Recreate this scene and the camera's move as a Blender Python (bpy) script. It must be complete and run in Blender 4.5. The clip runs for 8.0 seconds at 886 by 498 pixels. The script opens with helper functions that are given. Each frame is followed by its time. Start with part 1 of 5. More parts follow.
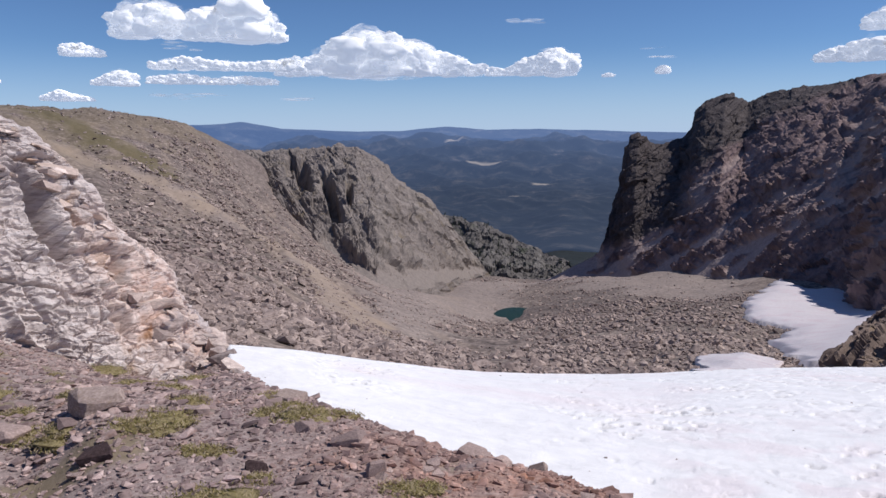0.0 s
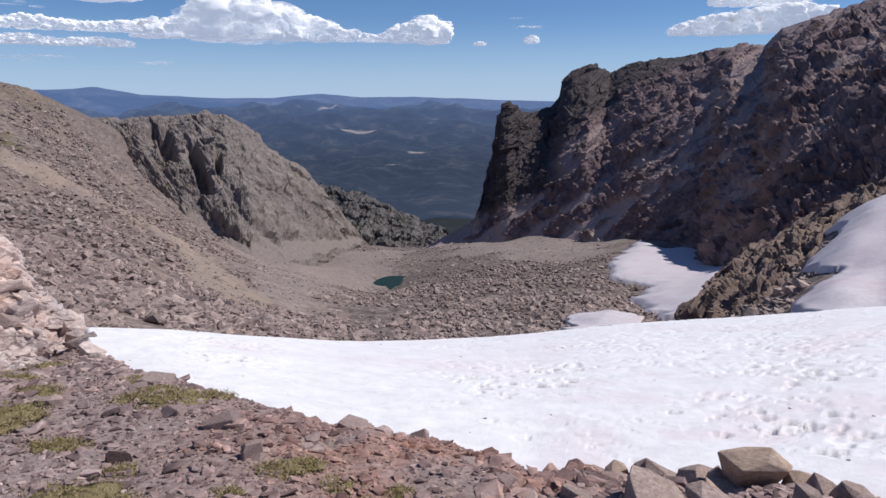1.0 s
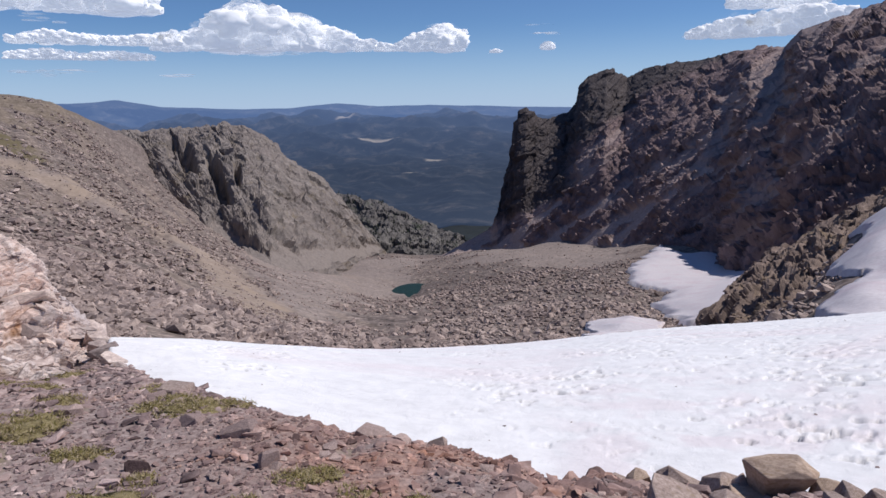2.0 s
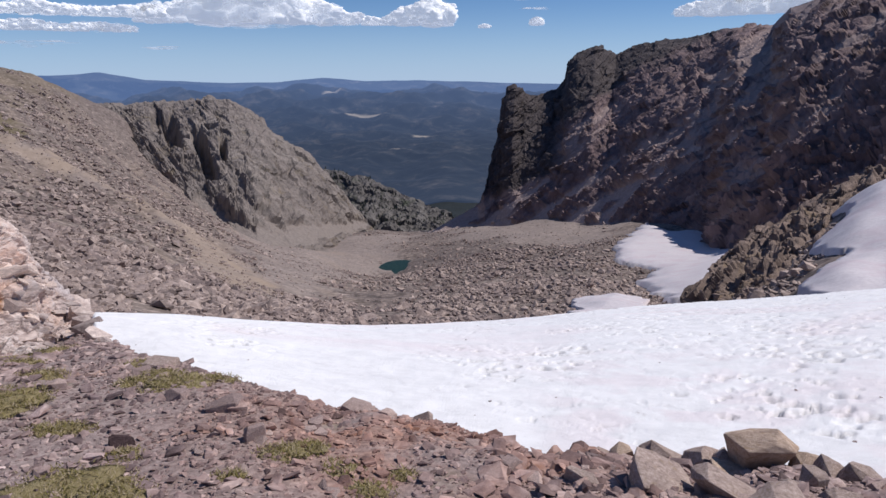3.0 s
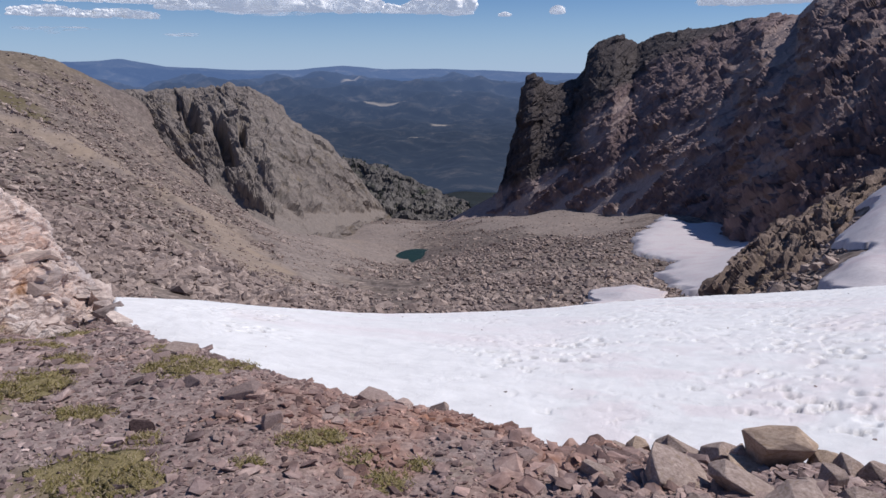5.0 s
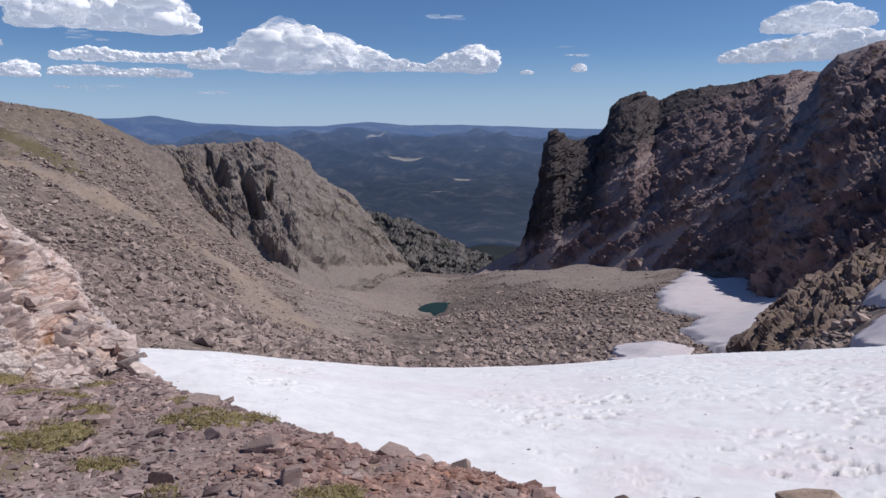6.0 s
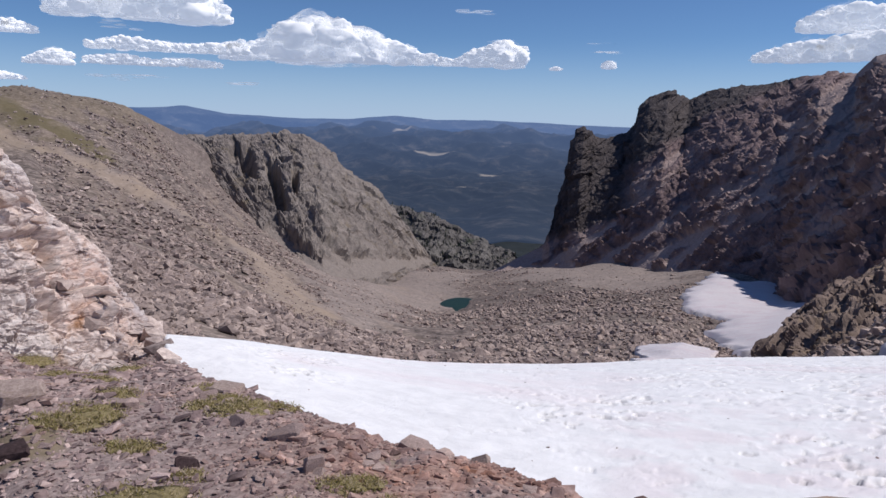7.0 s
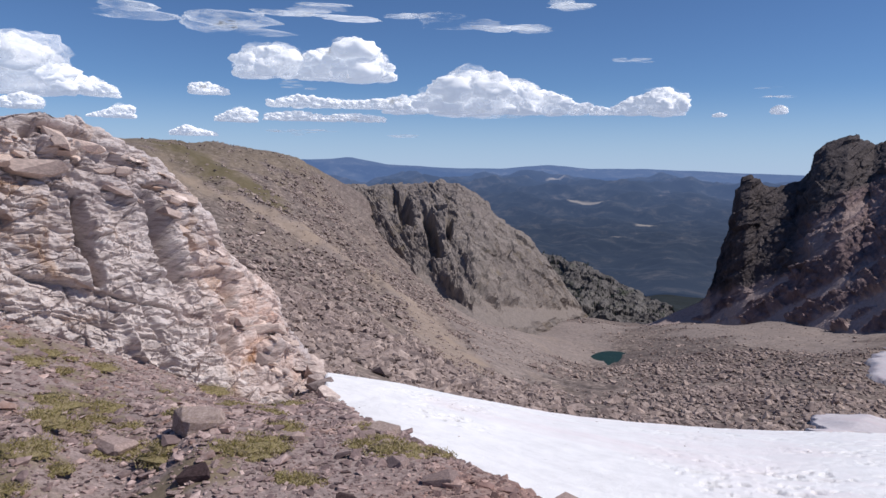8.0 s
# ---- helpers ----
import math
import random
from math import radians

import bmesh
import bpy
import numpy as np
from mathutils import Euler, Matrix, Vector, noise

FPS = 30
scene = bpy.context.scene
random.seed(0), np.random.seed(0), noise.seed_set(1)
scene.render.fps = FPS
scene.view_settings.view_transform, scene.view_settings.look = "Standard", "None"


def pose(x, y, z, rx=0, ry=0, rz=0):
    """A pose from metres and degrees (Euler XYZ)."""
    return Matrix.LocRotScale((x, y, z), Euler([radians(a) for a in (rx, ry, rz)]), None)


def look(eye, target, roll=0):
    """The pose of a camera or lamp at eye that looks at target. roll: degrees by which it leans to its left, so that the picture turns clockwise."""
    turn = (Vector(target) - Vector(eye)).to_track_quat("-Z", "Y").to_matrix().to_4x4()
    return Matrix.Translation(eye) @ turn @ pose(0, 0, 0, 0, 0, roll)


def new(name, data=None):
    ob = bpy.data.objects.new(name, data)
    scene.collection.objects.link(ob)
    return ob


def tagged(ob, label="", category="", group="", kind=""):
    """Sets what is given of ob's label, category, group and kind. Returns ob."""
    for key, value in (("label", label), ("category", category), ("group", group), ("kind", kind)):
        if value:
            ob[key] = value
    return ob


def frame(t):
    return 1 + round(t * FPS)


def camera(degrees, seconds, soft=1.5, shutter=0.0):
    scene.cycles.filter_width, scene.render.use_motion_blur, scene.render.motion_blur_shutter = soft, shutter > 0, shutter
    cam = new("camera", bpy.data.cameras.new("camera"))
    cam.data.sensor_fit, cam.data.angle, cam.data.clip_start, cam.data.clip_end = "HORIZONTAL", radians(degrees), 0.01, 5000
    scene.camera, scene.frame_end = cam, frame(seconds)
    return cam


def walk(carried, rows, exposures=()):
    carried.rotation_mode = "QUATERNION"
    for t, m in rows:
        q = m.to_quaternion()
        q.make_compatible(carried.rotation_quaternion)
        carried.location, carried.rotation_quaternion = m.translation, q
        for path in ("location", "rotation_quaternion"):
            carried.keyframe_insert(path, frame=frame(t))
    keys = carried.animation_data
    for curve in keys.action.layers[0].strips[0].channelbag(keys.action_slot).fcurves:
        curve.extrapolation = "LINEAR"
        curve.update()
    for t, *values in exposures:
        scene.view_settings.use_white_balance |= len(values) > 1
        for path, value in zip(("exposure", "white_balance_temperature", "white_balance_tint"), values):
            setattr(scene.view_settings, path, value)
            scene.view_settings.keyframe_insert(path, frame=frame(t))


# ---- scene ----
# The camera, held at eye height by somebody who turns on the spot
cam = camera(65.36, 8.0)
VIEWS = [
    (0, (-0.014, -0.113, 1.635), 10.17, -9.64, -0.39),
    (0.1, (-0.013, -0.108, 1.632), 6.84, -9.49, -0.14),
    (0.3, (-0.011, -0.093, 1.626), 3.16, -10.04, -0.24),
    (0.5, (-0.010, -0.076, 1.623), 1.81, -9.12, -0.87),
    (0.7, (-0.009, -0.057, 1.621), 0.07, -11.03, -0.36),
    (1, (-0.008, -0.034, 1.617), -0.09, -12.25, 0.01),
    (1.2, (-0.007, -0.030, 1.616), 1.03, -11.55, -0.42),
    (2.3, (0.003, -0.006, 1.602), 1.38, -11.77, -1.00),
    (2.5, (0.003, -0.005, 1.601), 0.35, -12.43, -0.97),
    (3, (0.005, 0.001, 1.596), 0.37, -13.57, -0.38),
    (3.5, (0.000, 0.000, 1.600), 0.00, -13.60, 0.45),
    (4, (-0.002, -0.002, 1.606), 0.62, -14.15, 0.59),
    (4.2, (-0.002, -0.003, 1.607), 1.64, -15.24, 0.01),
    (5.3, (-0.002, 0.010, 1.604), 1.96, -13.20, -0.01),
    (5.5, (-0.002, 0.009, 1.604), 2.41, -11.66, 0.15),
    (6, (-0.002, 0.004, 1.603), 3.73, -10.02, -0.05),
    (6.2, (-0.002, 0.002, 1.602), 4.24, -9.16, -0.02),
    (6.5, (-0.004, -0.001, 1.601), 4.37, -7.89, 0.45),
    (6.8, (-0.009, -0.011, 1.606), 6.12, -9.36, 0.72),
    (7, (-0.012, -0.017, 1.610), 5.70, -10.44, 1.08),
    (7.3, (-0.018, -0.020, 1.613), 7.38, -9.42, 0.64),
    (7.5, (-0.024, -0.021, 1.613), 9.66, -8.14, -0.33),
    (7.8, (-0.044, -0.027, 1.614), 15.39, -6.33, -0.38),
    (8, (-0.055, -0.031, 1.614), 18.35, -6.62, 0.67),
]
walk(cam, [(t, pose(*eye, 90 + up, 0, turn) @ pose(0, 0, 0, 0, 0, lean)) for t, eye, turn, up, lean in VIEWS],
     exposures=[(0.0, 0.05, 6450, 12.5), (2.5, 0.0, 6450, 12.5), (4.2, -0.03, 6450, 12.5), (5.4, -0.15, 6450, 12.5), (6.3, -0.13, 6450, 12.5), (7.2, -0.02, 6450, 12.5), (8.0, 0.0, 6450, 12.5)])

# ---- light: one high sun ahead on the right, clear sky ----
SUN_BEARING, SUN_HEIGHT = 79.0, 52.5
world = bpy.data.worlds.new("sky")
scene.world = world
world.use_nodes = True
wn, wl = world.node_tree.nodes, world.node_tree.links
sky = wn.new("ShaderNodeTexSky")
sky.sky_type, sky.sun_disc = "NISHITA", False
sky.sun_elevation, sky.sun_rotation = radians(SUN_HEIGHT), radians(SUN_BEARING)
sky.altitude, sky.air_density, sky.dust_density, sky.ozone_density = 2600, 1.0, 0.0, 5.0
wn["Background"].inputs["Strength"].default_value = 0.077
tint = wn.new("ShaderNodeMix")
tint.data_type, tint.blend_type = "RGBA", "MULTIPLY"
tint.inputs[0].default_value, tint.inputs[7].default_value = 1.0, (0.82, 0.975, 1.13, 1)
wl.new(sky.outputs[0], tint.inputs[6])
# pale haze low over the horizon
way = wn.new("ShaderNodeTexCoord")
split = wn.new("ShaderNodeSeparateXYZ")
low = wn.new("ShaderNodeMapRange")
low.interpolation_type = "SMOOTHSTEP"
low.inputs["From Min"].default_value, low.inputs["From Max"].default_value = -0.03, 0.12
low.inputs["To Min"].default_value, low.inputs["To Max"].default_value = 0.85, 0.0
haze = wn.new("ShaderNodeMix")
haze.data_type = "RGBA"
haze.inputs[7].default_value = (5.3, 7.1, 9.9, 1)
wl.new(way.outputs["Generated"], split.inputs[0])
wl.new(split.outputs["Z"], low.inputs["Value"])
wl.new(low.outputs[0], haze.inputs[0])
wl.new(tint.outputs[2], haze.inputs[6])
wl.new(haze.outputs[2], wn["Background"].inputs["Color"])
sun = new("sun", bpy.data.lights.new("sun", "SUN"))
sun.data.energy, sun.data.angle, sun.data.color = 3.9, radians(0.55), (1.0, 0.95, 0.88)
sb, sh = radians(SUN_BEARING), radians(SUN_HEIGHT)
sun_way = Vector((math.sin(sb) * math.cos(sh), math.cos(sb) * math.cos(sh), math.sin(sh)))
sun.matrix_world = look(sun_way * 50, (0, 0, 0))


# ---- noise in numpy ----
def lattice(ix, iy, iz, salt):
    h = (ix * 374761393 + iy * 668265263 + iz * 2147483647 + salt * 1274126177) & 0xFFFFFFFF
    h = ((h ^ (h >> 13)) * 1274126177) & 0xFFFFFFFF
    h = ((h ^ (h >> 16)) * 2246822519) & 0xFFFFFFFF
    return ((h ^ (h >> 15)) & 0xFFFFFF) / float(0xFFFFFF)


def lattice_many(ix, iy, iz, salt, count):
    h = (ix * 374761393 + iy * 668265263 + iz * 2147483647 + salt * 1274126177) & 0xFFFFFFFF
    out = []
    for _ in range(count):
        h = ((h ^ (h >> 15)) * 2246822519 + 374761393) & 0xFFFFFFFF
        h = h ^ (h >> 13)
        out.append((h & 0xFFFFFF) / float(0xFFFFFF))
    return out


def gnoise(p, salt=0):
    """Gradient noise, about -1 to 1, for an array of points (n, 3)."""
    i = np.floor(p).astype(np.int64)
    f = p - i
    w = f * f * f * (f * (f * 6 - 15) + 10)
    out = np.zeros(len(p))
    for dx in (0, 1):
        for dy in (0, 1):
            for dz in (0, 1):
                a, b, c = (r * 2 - 1 for r in lattice_many(i[:, 0] + dx, i[:, 1] + dy, i[:, 2] + dz, salt, 3))
                g = a * (f[:, 0] - dx) + b * (f[:, 1] - dy) + c * (f[:, 2] - dz)
                k = ((w[:, 0] if dx else 1 - w[:, 0]) * (w[:, 1] if dy else 1 - w[:, 1]) * (w[:, 2] if dz else 1 - w[:, 2]))
                out += g * k
    return out * 1.4


def fbm(p, octaves=4, salt=0, ridged=False):
    total, amp = np.zeros(len(p)), 1.0
    for k in range(octaves):
        n = gnoise(p * 2 ** k + 7.3 * k, salt + k)
        total += amp * ((0.5 - np.abs(n)) * 1.6 if ridged else n)
        amp *= 0.5
    return total


def blocks(p, salt=0):
    """Cells: a random height for each cell (0 to 1) and the distance to the next cell's border."""
    i = np.floor(p).astype(np.int64)
    best, second, tone = np.full(len(p), 9.0), np.full(len(p), 9.0), np.zeros(len(p))
    for dx in (-1, 0, 1):
        for dy in (-1, 0, 1):
            for dz in (-1, 0, 1):
                c = i + np.array((dx, dy, dz))
                r = lattice_many(c[:, 0], c[:, 1], c[:, 2], salt, 4)
                d = ((c + np.stack(r[:3], 1) - p) ** 2).sum(1)
                t = r[3]
                near = d < best
                second = np.where(near, best, np.minimum(second, d))
                tone = np.where(near, t, tone)
                best = np.where(near, d, best)
    return tone, np.sqrt(second) - np.sqrt(best)


def slabs(p, size, thick, salt=0):
    """Bedded slabs with straight joints: a random tone for each slab (0 to 1) and the distance to its nearest joint."""
    w = p[:, 2] / thick
    layer = np.floor(w).astype(np.int64)
    zero = 0 * layer
    a, b, c = lattice_many(layer, zero, zero, salt, 3)
    u, v = p[:, 0] / (size * (0.6 + 0.9 * c)) + 9 * a, p[:, 1] / (size * (0.6 + 0.9 * c)) + 9 * b
    iu, iv = np.floor(u).astype(np.int64), np.floor(v).astype(np.int64)
    tone = lattice_many(iu, iv, layer, salt + 1, 1)[0]
    def gap(f, s):
        k = f - np.floor(f)
        return np.minimum(k, 1 - k) * s
    return tone, np.minimum(gap(w, thick), np.minimum(gap(u, size), gap(v, size)))


def facets(p, salt=0):
    """Broken faces: each cell is a flat plane of its own height and tilt, about -1 to 1."""
    i = np.floor(p).astype(np.int64)
    best, out = np.full(len(p), 9.0), np.zeros(len(p))
    for dx in (-1, 0, 1):
        for dy in (-1, 0, 1):
            for dz in (-1, 0, 1):
                c = i + np.array((dx, dy, dz))
                r = lattice_many(c[:, 0], c[:, 1], c[:, 2], salt, 7)
                off = p - c - np.stack(r[:3], 1)
                d = (off ** 2).sum(1)
                h = (r[3] - 0.5) * 1.1 + ((np.stack(r[4:7], 1) - 0.5) * off).sum(1) * 2.2
                near = d < best
                out, best = np.where(near, h, out), np.where(near, d, best)
    return out


def step(a, b, x):
    k = np.clip((x - a) / (b - a), 0, 1)
    return k * k * (3 - 2 * k)


# ---- materials ----
def shade(name, rough=0.9):
    m = bpy.data.materials.new(name)
    m.use_nodes = True
    n, l = m.node_tree.nodes, m.node_tree.links
    b = n["Principled BSDF"]
    b.inputs["Roughness"].default_value = rough
    b.inputs["Specular IOR Level"].default_value = 0.25
    return m, n, l, b


def tex(n, l, scale, detail=6, rough=0.6, warp=0.0, squash=None):
    c = n.new("ShaderNodeTexCoord")
    t = n.new("ShaderNodeTexNoise")
    t.inputs["Scale"].default_value, t.inputs["Detail"].default_value = scale, detail
    t.inputs["Roughness"].default_value, t.inputs["Distortion"].default_value = rough, warp
    if squash:
        mp = n.new("ShaderNodeMapping")
        mp.inputs["Scale"].default_value = squash[0]
        mp.inputs["Rotation"].default_value = [radians(a) for a in squash[1]]
        l.new(c.outputs["Object"], mp.inputs["Vector"])
        l.new(mp.outputs[0], t.inputs["Vector"])
    else:
        l.new(c.outputs["Object"], t.inputs["Vector"])
    return t.outputs["Fac"]


def ramp(n, l, fac, stops):
    r = n.new("ShaderNodeValToRGB")
    e = r.color_ramp.elements
    while len(e) < len(stops):
        e.new(0.5)
    for k, (at, col) in enumerate(stops):
        e[k].position, e[k].color = at, (*col, 1)
    l.new(fac, r.inputs["Fac"])
    return r.outputs["Color"]


def mix(n, l, fac, a, b, blend="MIX"):
    m = n.new("ShaderNodeMix")
    m.data_type, m.blend_type = "RGBA", blend
    for sock, v in (("Factor_Float", fac), ("A_Color", a), ("B_Color", b)):
        s = next(i for i in m.inputs if i.identifier == sock)
        if isinstance(v, (int, float)):
            s.default_value = v
        elif isinstance(v, tuple):
            s.default_value = (*v, 1)
        else:
            l.new(v, s)
    return next(o for o in m.outputs if o.identifier == "Result_Color")


def spread(n, l, fac, lo, hi):
    r = n.new("ShaderNodeMapRange")
    r.inputs["From Min"].default_value, r.inputs["From Max"].default_value = lo, hi
    l.new(fac, r.inputs["Value"])
    return r.outputs["Result"]


def attribute(n, name):
    a = n.new("ShaderNodeAttribute")
    a.attribute_name = name
    return a.outputs["Fac"]


def bump(n, l, b, height, strength, distance):
    k = n.new("ShaderNodeBump")
    k.inputs["Strength"].default_value, k.inputs["Distance"].default_value = strength, distance
    l.new(height, k.inputs["Height"])
    l.new(k.outputs[0], b.inputs["Normal"])


def rust_zone(n, l, col, zone):
    """Redder, iron-stained stone round one spot of the slope."""
    at, near, far = zone
    c, d = n.new("ShaderNodeTexCoord"), n.new("ShaderNodeVectorMath")
    d.operation = "DISTANCE"
    d.inputs[1].default_value = at
    l.new(c.outputs["Object"], d.inputs[0])
    fac = spread(n, l, d.outputs["Value"], far, near)
    fac = mix(n, l, 1.0, fac, spread(n, l, tex(n, l, 2.0, 6, 0.7, 0.8), 0.35, 0.6), "MULTIPLY")
    return mix(n, l, fac, col, mix(n, l, 1.0, col, (1.08, 0.86, 0.74), "MULTIPLY"))


RUSTY = ((-0.15, 3.2, -0.1), 0.4, 1.5)


def rock_material(name, dark, mid, light, grain, patch, stain=None, relief=0.02, island=0.0, squash=None, rusty=None, scree=None):
    """Rock: three tones by a fine grain, broad patches, rusty stains, cracks in relief."""
    m, n, l, b = shade(name)
    fine = tex(n, l, grain, 8, 0.72, 0.4, squash)
    col = ramp(n, l, fine, [(0.30, dark), (0.5, mid), (0.72, light)])
    broad = tex(n, l, patch, 5, 0.6, 0.6)
    col = mix(n, l, spread(n, l, broad, 0.35, 0.7), col, mix(n, l, 1.0, col, (0.72, 0.70, 0.72), "MULTIPLY"))
    if stain:
        rust = tex(n, l, patch * 2.3, 6, 0.65, 1.0)
        col = mix(n, l, spread(n, l, rust, 0.56, 0.74), col, stain)
    if island:
        g = n.new("ShaderNodeNewGeometry")
        tone = ramp(n, l, g.outputs["Random Per Island"],
                    [(0.0, (0.42, 0.39, 0.40)), (0.3, (0.8, 0.75, 0.75)), (0.65, (1.03, 0.98, 0.95)), (0.88, (1.3, 1.24, 1.17)), (1.0, (1.7, 1.65, 1.6))])
        col = mix(n, l, island, col, mix(n, l, 1.0, col, tone, "MULTIPLY"))
    if rusty:
        col = rust_zone(n, l, col, rusty)
    if scree:
        fines = ramp(n, l, tex(n, l, 0.5, 8, 0.75, 0.3), [(0.3, tuple(c * 0.7 for c in scree)), (0.5, scree), (0.7, tuple(c * 1.25 for c in scree))])
        # greyer crest rock, with the shade on its left side painted into the tone
        shaded_cap = ramp(n, l, tex(n, l, 0.16, 8, 0.72, 0.4), [(0.30, (0.040, 0.033, 0.036)), (0.5, (0.074, 0.062, 0.065)), (0.72, (0.14, 0.118, 0.117))])
        col = mix(n, l, attribute(n, "shaded_cap"), col, shaded_cap)
        col = mix(n, l, attribute(n, "scree"), col, fines)
    l.new(col, b.inputs["Base Color"])
    bump(n, l, b, tex(n, l, grain * 1.3, 9, 0.75, 0.3, squash), 0.7, relief)
    return m


stone_mat = rock_material("pink_grey_stone", (0.175, 0.130, 0.124), (0.365, 0.282, 0.270), (0.60, 0.50, 0.475), 9.0, 0.9, (0.26, 0.15, 0.10), 0.012, 0.9, rusty=RUSTY)
boulder_mat = rock_material("grey_tan_boulder", (0.169, 0.143, 0.130), (0.325, 0.273, 0.240), (0.494, 0.429, 0.377), 7.0, 1.1, (0.28, 0.18, 0.11), 0.015, 0.6)
outcrop_mat = rock_material("pale_banded_rock", (0.255, 0.21, 0.194), (0.69, 0.605, 0.575), (0.80, 0.76, 0.74), 2.6, 0.45, (0.40, 0.25, 0.155), 0.07, 0.0, ((1, 1, 6.0), (-12, 13, 0)), rusty=((-7.0, 10.8, -1.2), 0.2, 2.4))
slab_mat = rock_material("pale_pink_slab", (0.307, 0.246, 0.231), (0.538, 0.460, 0.430), (0.760, 0.682, 0.638), 3.5, 0.6, (0.40, 0.23, 0.13), 0.04, 0.7)
talus_mat = rock_material("talus_grey", (0.17, 0.14, 0.128), (0.352, 0.288, 0.265), (0.57, 0.483, 0.442), 1.3, 0.05, None, 0.08, 0.6)
crag_mat = rock_material("grey_crag", (0.115, 0.104, 0.097), (0.228, 0.198, 0.182), (0.350, 0.305, 0.280), 0.12, 0.02, (0.20, 0.16, 0.11), 1.2, 0.0, ((1, 1, 0.55), (0, 18, 0)), scree=(0.23, 0.197, 0.182))
ridge_mat = rock_material("dark_ridge", (0.108, 0.078, 0.081), (0.212, 0.154, 0.157), (0.325, 0.238, 0.234), 0.14, 0.02, (0.17, 0.115, 0.095), 1.2, 0.0, ((1, 1, 0.7), (0, -25, 0)), scree=(0.40, 0.315, 0.295))
spur_mat = rock_material("dark_spur", (0.07, 0.066, 0.064), (0.14, 0.13, 0.125), (0.25, 0.235, 0.225), 0.1, 0.02, (0.05, 0.06, 0.04), 1.0)
buttress_mat = rock_material("brown_buttress", (0.116, 0.086, 0.072), (0.230, 0.175, 0.150), (0.346, 0.269, 0.232), 0.4, 0.06, (0.26, 0.19, 0.12), 0.4)


def ground_material():
    """Scree and soil: stony grain near and far, tan runs of fine scree, dry turf where the attributes say so."""
    m, n, l, b = shade("scree", 0.95)
    grit = tex(n, l, 26.0, 8, 0.75, 0.2)
    near_col = ramp(n, l, grit, [(0.32, (0.165, 0.125, 0.118)), (0.5, (0.30, 0.235, 0.222)), (0.7, (0.50, 0.40, 0.375))])
    near_col = rust_zone(n, l, near_col, RUSTY)
    scree = tex(n, l, 1.1, 9, 0.78, 0.2)
    far_col = ramp(n, l, scree, [(0.34, (0.135, 0.113, 0.103)), (0.5, (0.295, 0.248, 0.226)), (0.68, (0.47, 0.402, 0.368))])
    for size, share in ((0.55, 0.75), (1.5, 0.6)):
        cells = n.new("ShaderNodeTexVoronoi")
        cells.inputs["Scale"].default_value, cells.inputs["Randomness"].default_value = size, 1.0
        l.new(n.new("ShaderNodeTexCoord").outputs["Object"], cells.inputs["Vector"])
        pick = n.new("ShaderNodeSeparateColor")
        l.new(cells.outputs["Color"], pick.inputs[0])
        tones = ramp(n, l, pick.outputs[0], [(0.0, (0.45, 0.44, 0.44)), (0.3, (0.85, 0.83, 0.82)), (0.75, (1.1, 1.08, 1.05)), (1.0, (1.45, 1.42, 1.4))])
        # the cells are flat, so shade between stones is painted along their borders
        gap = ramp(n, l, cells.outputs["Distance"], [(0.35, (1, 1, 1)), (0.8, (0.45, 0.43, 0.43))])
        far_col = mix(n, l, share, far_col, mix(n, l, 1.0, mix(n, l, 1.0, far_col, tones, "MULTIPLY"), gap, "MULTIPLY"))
    broad = tex(n, l, 0.035, 5, 0.6, 0.8)
    far_col = mix(n, l, spread(n, l, broad, 0.35, 0.7), far_col, mix(n, l, 1.0, far_col, (0.78, 0.76, 0.78), "MULTIPLY"))
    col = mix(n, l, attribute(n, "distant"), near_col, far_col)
    col = mix(n, l, attribute(n, "fines"), col, ramp(n, l, tex(n, l, 0.9, 9, 0.8, 0.3), [(0.32, (0.20, 0.166, 0.152)), (0.5, (0.36, 0.302, 0.278)), (0.7, (0.52, 0.442, 0.41))]))
    col = mix(n, l, attribute(n, "tan"), col, ramp(n, l, tex(n, l, 1.6, 8, 0.7), [(0.3, (0.27, 0.205, 0.155)), (0.7, (0.40, 0.315, 0.25))]))
    turf = ramp(n, l, tex(n, l, 3.0, 8, 0.7), [(0.3, (0.12, 0.098, 0.056)), (0.55, (0.215, 0.172, 0.102)), (0.75, (0.32, 0.262, 0.175))])
    col = mix(n, l, attribute(n, "turf"), col, turf)
    col = mix(n, l, attribute(n, "lush"), col, ramp(n, l, tex(n, l, 2.0, 8, 0.7), [(0.3, (0.085, 0.072, 0.036)), (0.7, (0.165, 0.135, 0.072))]))
    forest = ramp(n, l, tex(n, l, 0.05, 9, 0.75), [(0.35, (0.010, 0.014, 0.016)), (0.6, (0.020, 0.026, 0.027)), (0.78, (0.035, 0.034, 0.032))])
    col = mix(n, l, attribute(n, "forest"), col, forest)
    l.new(col, b.inputs["Base Color"])
    bump(n, l, b, tex(n, l, 30.0, 8, 0.75), 0.6, 0.012)
    return m


ground_mat = ground_material()


